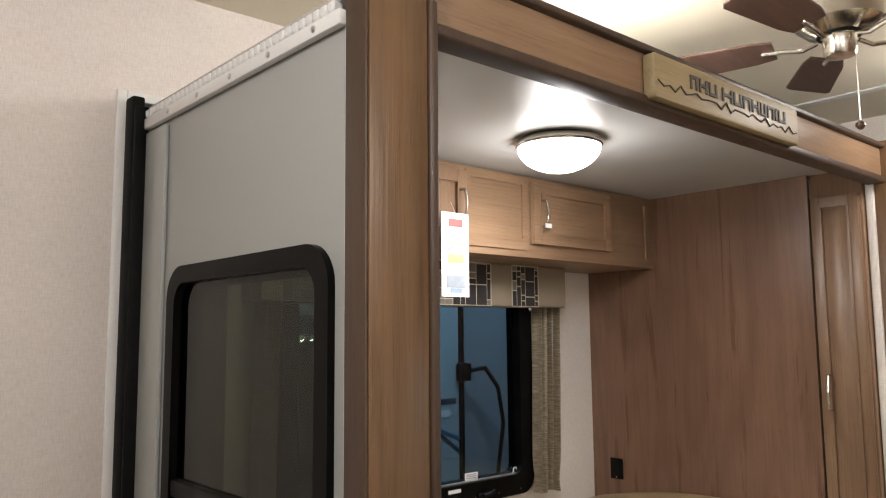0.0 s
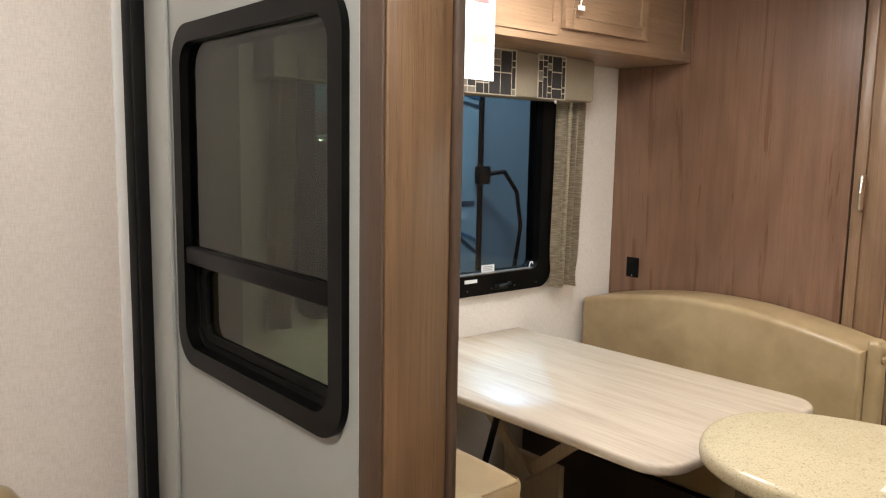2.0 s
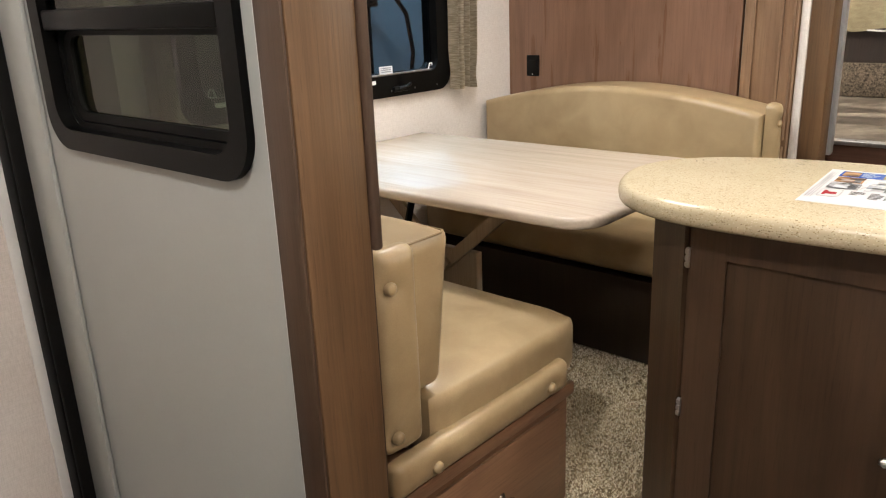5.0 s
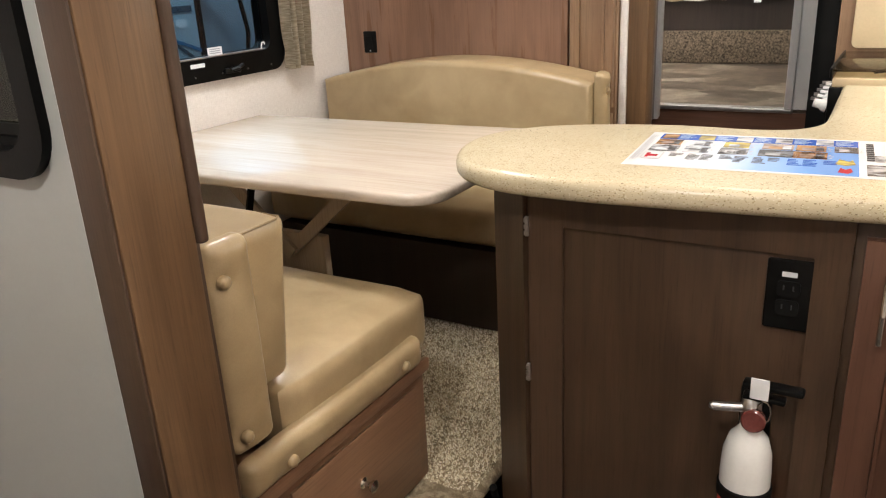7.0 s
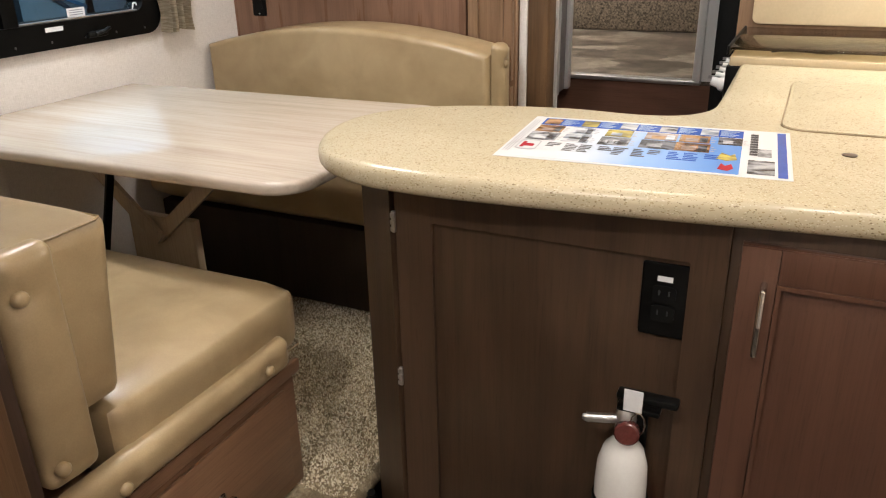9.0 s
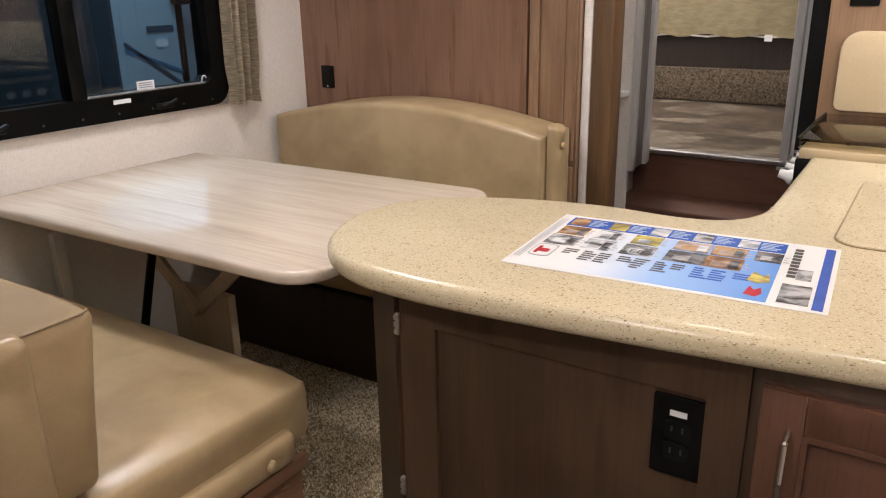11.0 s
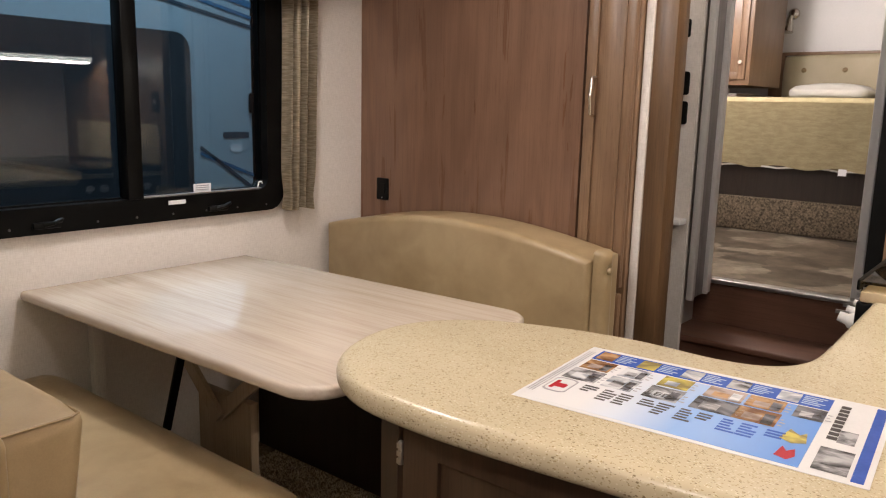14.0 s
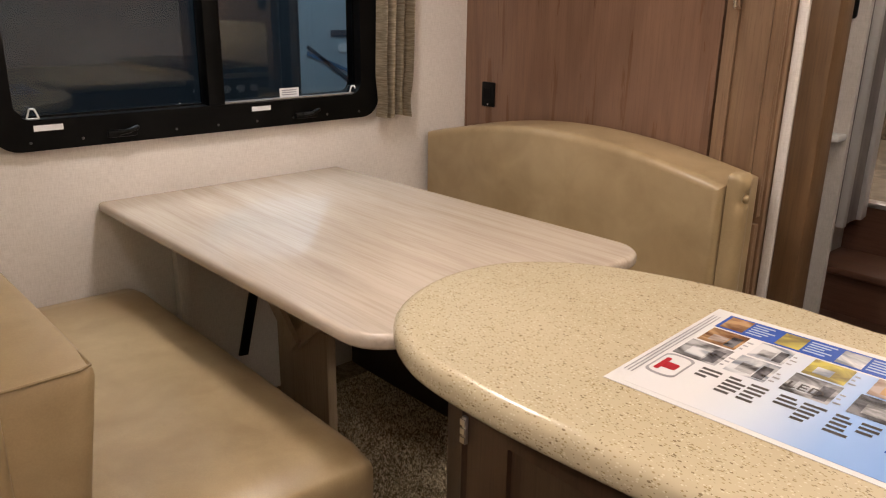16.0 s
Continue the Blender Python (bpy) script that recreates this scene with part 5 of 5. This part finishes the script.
for zc in (1.394, 1.295):
    sp = thing("wall_switch", (3.42, 1.01, zc), "black switch plate on the hall wall", "switch", "hall switches")
    part("cover_plate", plate(bmesh.new(), rounded(1.008, 1.058, zc - 0.039, zc + 0.039, 0.01, 4), on_x(3.4205), -0.007, 0, r=0.002), M_BLACKP, sp)
    part("rocker", bx(3.411, 3.4135, 1.025, 1.041, zc - 0.015, zc + 0.015), M_BLACK, sp)
hk = thing("wall_hook", (3.42, 1.035, 1.575), "small black coat hook on the hall wall", "hook")
part("back_plate", plate(bmesh.new(), rounded(1.018, 1.052, 1.545, 1.605, 0.008, 4), on_x(3.4205), -0.005, 0, r=0.0015), M_BLACKP, hk)
part("prong", tube(bmesh.new(), [(3.416, 1.035, 1.575), (3.39, 1.035, 1.568), (3.372, 1.035, 1.576), (3.368, 1.035, 1.592)], 0.006, 8), M_BLACKP, hk)
structure("wall_bedroom_front", bx(7.62, 7.66, -0.75, 2.35, BF, 2.6), M_WHITE, "white bedroom front wall", "wall")
structure("wall_bedroom_left", bx(4.34, 7.62, 2.30, 2.35, BF, 2.6), M_WALL, "beige bedroom side wall", "wall")
structure("wall_bedroom_right", bx(4.34, 7.62, -0.75, -0.70, BF, 2.6), M_WALL, "beige bedroom side wall", "wall")
structure("ceiling_bedroom", bx(4.28, 7.66, -0.75, 2.35, 2.6, 2.65), M_WHITE, "white bedroom ceiling", "ceiling")
structure("ceiling_hall_fascia", bx(4.2805, 4.2995, -0.75, 2.35, 2.42, 2.6), M_WHITE, "white fascia over the bedroom doorway", "wall")
structure("bed_platform", bx(5.96, 7.6, 0.1, 2.0, BF, 0.765, r=0.01), M_CARPETD, "carpeted bed platform step", "platform")
g = np.random.default_rng(9)
bed = thing("bed", (6.8, 1.1, 0.765), "bed with gold woven bedspread over a dark wood base", "bed")
part("base", bx(6.02, 7.58, 0.35, 1.84, 0.765, 1.05), M_SHADEWOOD, bed)
sp_ = bmesh.new()
cushion(sp_, 5.95, 7.58, 0.30, 1.86, 0.975, 1.405, 0.045, 0.01, 20)
for v in sp_.verts:
    if v.co.x < 6.1 and v.co.z < 1.36:
        v.co.x += 0.006 + 0.004 * math.sin(v.co.y * 26 + 2 * math.sin(v.co.y * 7)) * (1.4 - v.co.z) / 0.4
        v.co.z += 0.008 * math.sin(v.co.y * 19) * (1.4 - v.co.z) / 0.4
part("bedspread", sp_, M_QUILT, bed)
dp, nu, nv = bmesh.new(), 90, 16
lines = []
for j in range(nv + 1):
    v = j / nv
    lines.append([dp.verts.new((5.945 - 0.03 * v + -0.02 + (0.002 + 0.013 * v) * math.sin(i * 0.33 + 1.8 * math.sin(i * 0.17)) * (0.3 + 0.7 * abs(math.sin(i * 0.07 + 0.6))), 0.30 + 1.56 * i / nu + 0.006 * math.sin(i * 0.9) * v, 1.375 - 0.40 * v + 0.010 * math.sin(i * 0.33) * v)) for i in range(nu + 1)])
for a_, b_ in zip(lines, lines[1:]):
    for i in range(nu):
        dp.faces.new((a_[i], a_[i + 1], b_[i + 1], b_[i]))
bmesh.ops.solidify(dp, geom=dp.faces[:], thickness=0.006)
part("drape", dp, M_QUILT, bed, "gathered front drape with a folded hem")
part("hem", tube(bmesh.new(), [(5.91, 0.30 + 0.12 * k, 0.975 + 0.008 * math.sin(k * 1.9)) for k in range(14)], 0.006, 6), M_PILLOW, bed)
part("law_tag", bx(5.898, 5.901, 0.985, 1.03, 0.945, 0.985), M_PAPER, bed, "small white tag")
pw = thing("pillow", (7.2, 1.45, 1.41), "white cotton pillow on the bed", "pillow")
part("cover", cushion(bmesh.new(), 7.02, 7.42, 1.14, 1.66, 1.412, 1.51, 0.048, 0.03, 10), M_PILLOW, pw)
pw2 = thing("pillow", (7.2, 0.75, 1.41), "small patterned grey pillow on the bed", "pillow")
part("cover", cushion(bmesh.new(), 7.05, 7.40, 0.50, 1.08, 1.412, 1.50, 0.043, 0.025, 8), M_HEAD, pw2)
hb = thing("headboard", (7.6, 1.1, 1.45), "cream padded headboard with buttons and wood rail", "headboard")
part("pad", cushion(bmesh.new(), 7.54, 7.61, 0.35, 1.855, 1.42, 1.765, 0.02, 0.01, 10), M_HEAD, hb)
for yb in (1.70, 1.40, 1.10, 0.80):
    part("button", lathe(bmesh.new(), (7.533, yb, 1.65), (-1, 0, 0), [(0.02, 0), (0.012, 0.006)], 12), M_SEAM, hb)
part("rail", bx(7.56, 7.615, 0.3, 1.97, 1.77, 1.795, r=0.004), M_CAB, hb)
part("side_stile", bx(7.56, 7.615, 1.86, 1.97, 1.40, 1.769, r=0.004), M_CAB, hb)
bc = thing("bedroom_cabinet", (6.7, 2.05, 1.45), "brown wood hanging cabinet beside the bed", "cabinet")
part("body", bx(6.55, 7.3, 1.81, 2.29, 1.50, 2.59, r=0.004), M_CAB, bc)
bd = raised_door(bc, on_x(6.549), 1.84, 2.20, 1.54, 2.5, 0.0, M_CAB)
part("handle", lathe(bmesh.new(), (6.52, 1.87, 1.66), (-1, 0, 0), [(0.012, 0), (0.014, 0.02)], 10), M_CHROME, bd)
ns = thing("night_shelf", (6.8, 2.05, 1.3), "dark shelf under the bedroom cabinet", "shelf")
part("board", bx(6.5, 7.4, 1.87, 2.29, 0.55, 1.44, r=0.004), M_BASE, ns)
rl = thing("reading_light", (7.61, 1.84, 2.05), "nickel cone reading light on the wall", "light")
part("mount", lathe(bmesh.new(), (7.619, 1.84, 2.10), (-1, 0, 0), [(0.045, 0), (0.04, 0.015), (0.012, 0.03)], 20), M_CHROME, rl)
part("cone", lathe(bmesh.new(), (7.56, 1.85, 2.08), (-0.2, 0.05, -1), [(0.018, 0), (0.045, 0.13), (0.043, 0.132)], 20), M_CHROME, rl)

# ---- ceiling fan ----
fn = thing("ceiling_fan", (2.25, 0.74, 2.19), "brushed nickel ceiling fan with dark brown blades", "fan")
FX, FY = 2.262, 0.75
part("motor", lathe(bmesh.new(), (FX, FY, CEIL), (0, 0, -1), [(0.05, 0), (0.10, 0.012), (0.10, 0.05), (0.075, 0.07), (0.04, 0.08)], 32), M_CHROME, fn)
part("switch_cup", lathe(bmesh.new(), (FX, FY, 2.252), (0, 0, -1), [(0.045, 0), (0.04, 0.004), (0.038, 0.045), (0.034, 0.052), (0.008, 0.055)], 28), M_CHROME, fn)
part("collar", lathe(bmesh.new(), (FX, FY, 2.256), (0, 0, -1), [(0.052, 0), (0.052, 0.006)], 28), M_BLACK, fn)
for k in range(5):
    a = radians(33 + 72 * k)
    d, s = V(math.cos(a), math.sin(a), 0), V(-math.sin(a), math.cos(a), 0)
    c = V(FX, FY, 2.243)
    part("blade_iron", tube(bmesh.new(), [c + d * 0.05, c + d * 0.085 + V(0, 0, -0.012), c + d * 0.13 + V(0, 0, -0.004), c + d * 0.18], 0.006, 8), M_CHROME, fn)
    bl = bmesh.new()
    out = [(0.15, -0.04), (0.20, -0.05), (0.42, -0.06), (0.435, -0.05), (0.435, 0.05), (0.42, 0.06), (0.20, 0.05), (0.15, 0.04)]
    plate(bl, out, lambda u, v, w: c + d * u + s * v + V(0, 0, v * 0.22 + w), 0.0, 0.006, r=0.0015, seg=1)
    part("blade", bl, M_FAN, fn)
part("pull_chain", tube(bmesh.new(), [(FX + 0.04, FY - 0.02, 2.21), (FX + 0.041, FY - 0.02, 2.03)], 0.0012, 6), M_CHROME, fn)
part("chain_fob", lathe(bmesh.new(), (FX + 0.041, FY - 0.02, 2.04), (0, 0, -1), [(0.004, 0), (0.011, 0.006), (0.012, 0.014), (0.005, 0.022)], 12), M_BASE, fn, "dark fob")

# ---- armchair by the beige wall ----
ac = thing("armchair", (0.3, 1.35, 0.0), "tan vinyl armchair against the beige wall", "chair")
part("seat", cushion(bmesh.new(), -0.15, 0.5, 1.30, 1.62, 0.25, 0.45, 0.05, 0.01), M_LEATHER, ac)
part("base", bx(-0.15, 0.5, 1.32, 1.66, 0.0, 0.25, r=0.01), M_BASE, ac)
part("backrest", cushion(bmesh.new(), -0.15, 0.50, 1.60, 1.735, 0.42, 0.66, 0.05, 0.01), M_LEATHER, ac)
part("wing", cushion(bmesh.new(), 0.50, 0.652, 1.62, 1.735, 0.25, 0.795, 0.05, 0.008), M_LEATHER, ac)
part("wing_piping", seam(bmesh.new(), [(0.52, 1.625, 0.785), (0.61, 1.625, 0.79), (0.642, 1.625, 0.765), (0.647, 1.625, 0.3)], 0.004), M_SEAM, ac)

# ---- outside the windows: another trailer in the hall ----
structure("ground", bx(-40, 40, 1.81, 60, -1.29, -1.19), M_DARKFLOOR, "dark hall floor outside", "ground")
nt = thing("parked_trailer", (2.0, 3.4, -0.9), "pale blue-grey trailer side with blue stripes parked outside", "trailer")
part("side_wall", bx(0.2, 3.25, 3.2, 5.5, -0.6, 2.9, r=0.02), M_NEIGH, nt)
part("front_wall", bx(3.251, 4.6, 3.26, 5.5, -0.6, 2.9, r=0.02), M_NEIGH2, nt)
part("skirt", bx(0.3, 4.5, 3.3, 5.4, -0.9, -0.6), M_BLACK, nt)
part("corner_trim", bx(3.235, 3.265, 3.185, 3.21, -0.6, 2.9, r=0.005), M_BLACKP, nt, "black corner trim")
part("dark_door", plate(bmesh.new(), rounded(0.5, 2.885, -0.3, 1.60, 0.08, 8), on_y(3.190), -0.002, 0.008), surf("smoky_dark_panel", (0.035, 0.042, 0.05), (0.03, 0.036, 0.044), 3, fine=60, fine_amt=0.05, rough=0.2, rough_var=0.02, bump=0.0), nt, "dark rounded entry window")
hn = part("grab_handle", tube(bmesh.new(), [(3.25, 3.18, 1.29), (3.36, 3.12, 1.31), (3.46, 3.12, 1.2), (3.51, 3.13, 1.0), (3.51, 3.2, 0.6)], 0.012, 10), M_BLACKP, nt, "black folding grab handle")
part("handle_block", bx(3.21, 3.29, 3.15, 3.2, 1.24, 1.34, r=0.01), M_BLACKP, nt)
M_STRIPE = plain("blue_stripe", (0.06, 0.20, 0.36), 0.3)
M_STRIPE2 = plain("dark_stripe", (0.05, 0.08, 0.11), 0.3)
for k, (za, zb, m) in enumerate(((1.86, 1.70, M_STRIPE), (1.80, 1.655, M_STRIPE2), (1.90, 1.76, M_STRIPE), (1.08, 0.86, M_STRIPE2), (1.05, 0.93, M_STRIPE))):
    q = bar(bmesh.new(), (2.4 if k < 3 else 2.93, 3.1965, za), (3.24, 3.1965, zb), 0.016 if k != 2 else 0.03, 0.004)
    part("stripe", q, m, nt)
part("badge", plate(bmesh.new(), rounded(3.10, 3.17, 1.05, 1.09, 0.018, 6), on_y(3.196), 0, 0.003), M_PAPER, nt)
part("badge_text", bx(3.06, 3.21, 3.1955, 3.199, 1.12, 1.15), M_STRIPE2, nt)
# it stands a little farther off, and larger by as much
nt.scale = (1.13, 1.13, 1.13)
nt.location = V(0.5, 0.1, 1.3) + (nt.location - V(0.5, 0.1, 1.3)) * 1.13
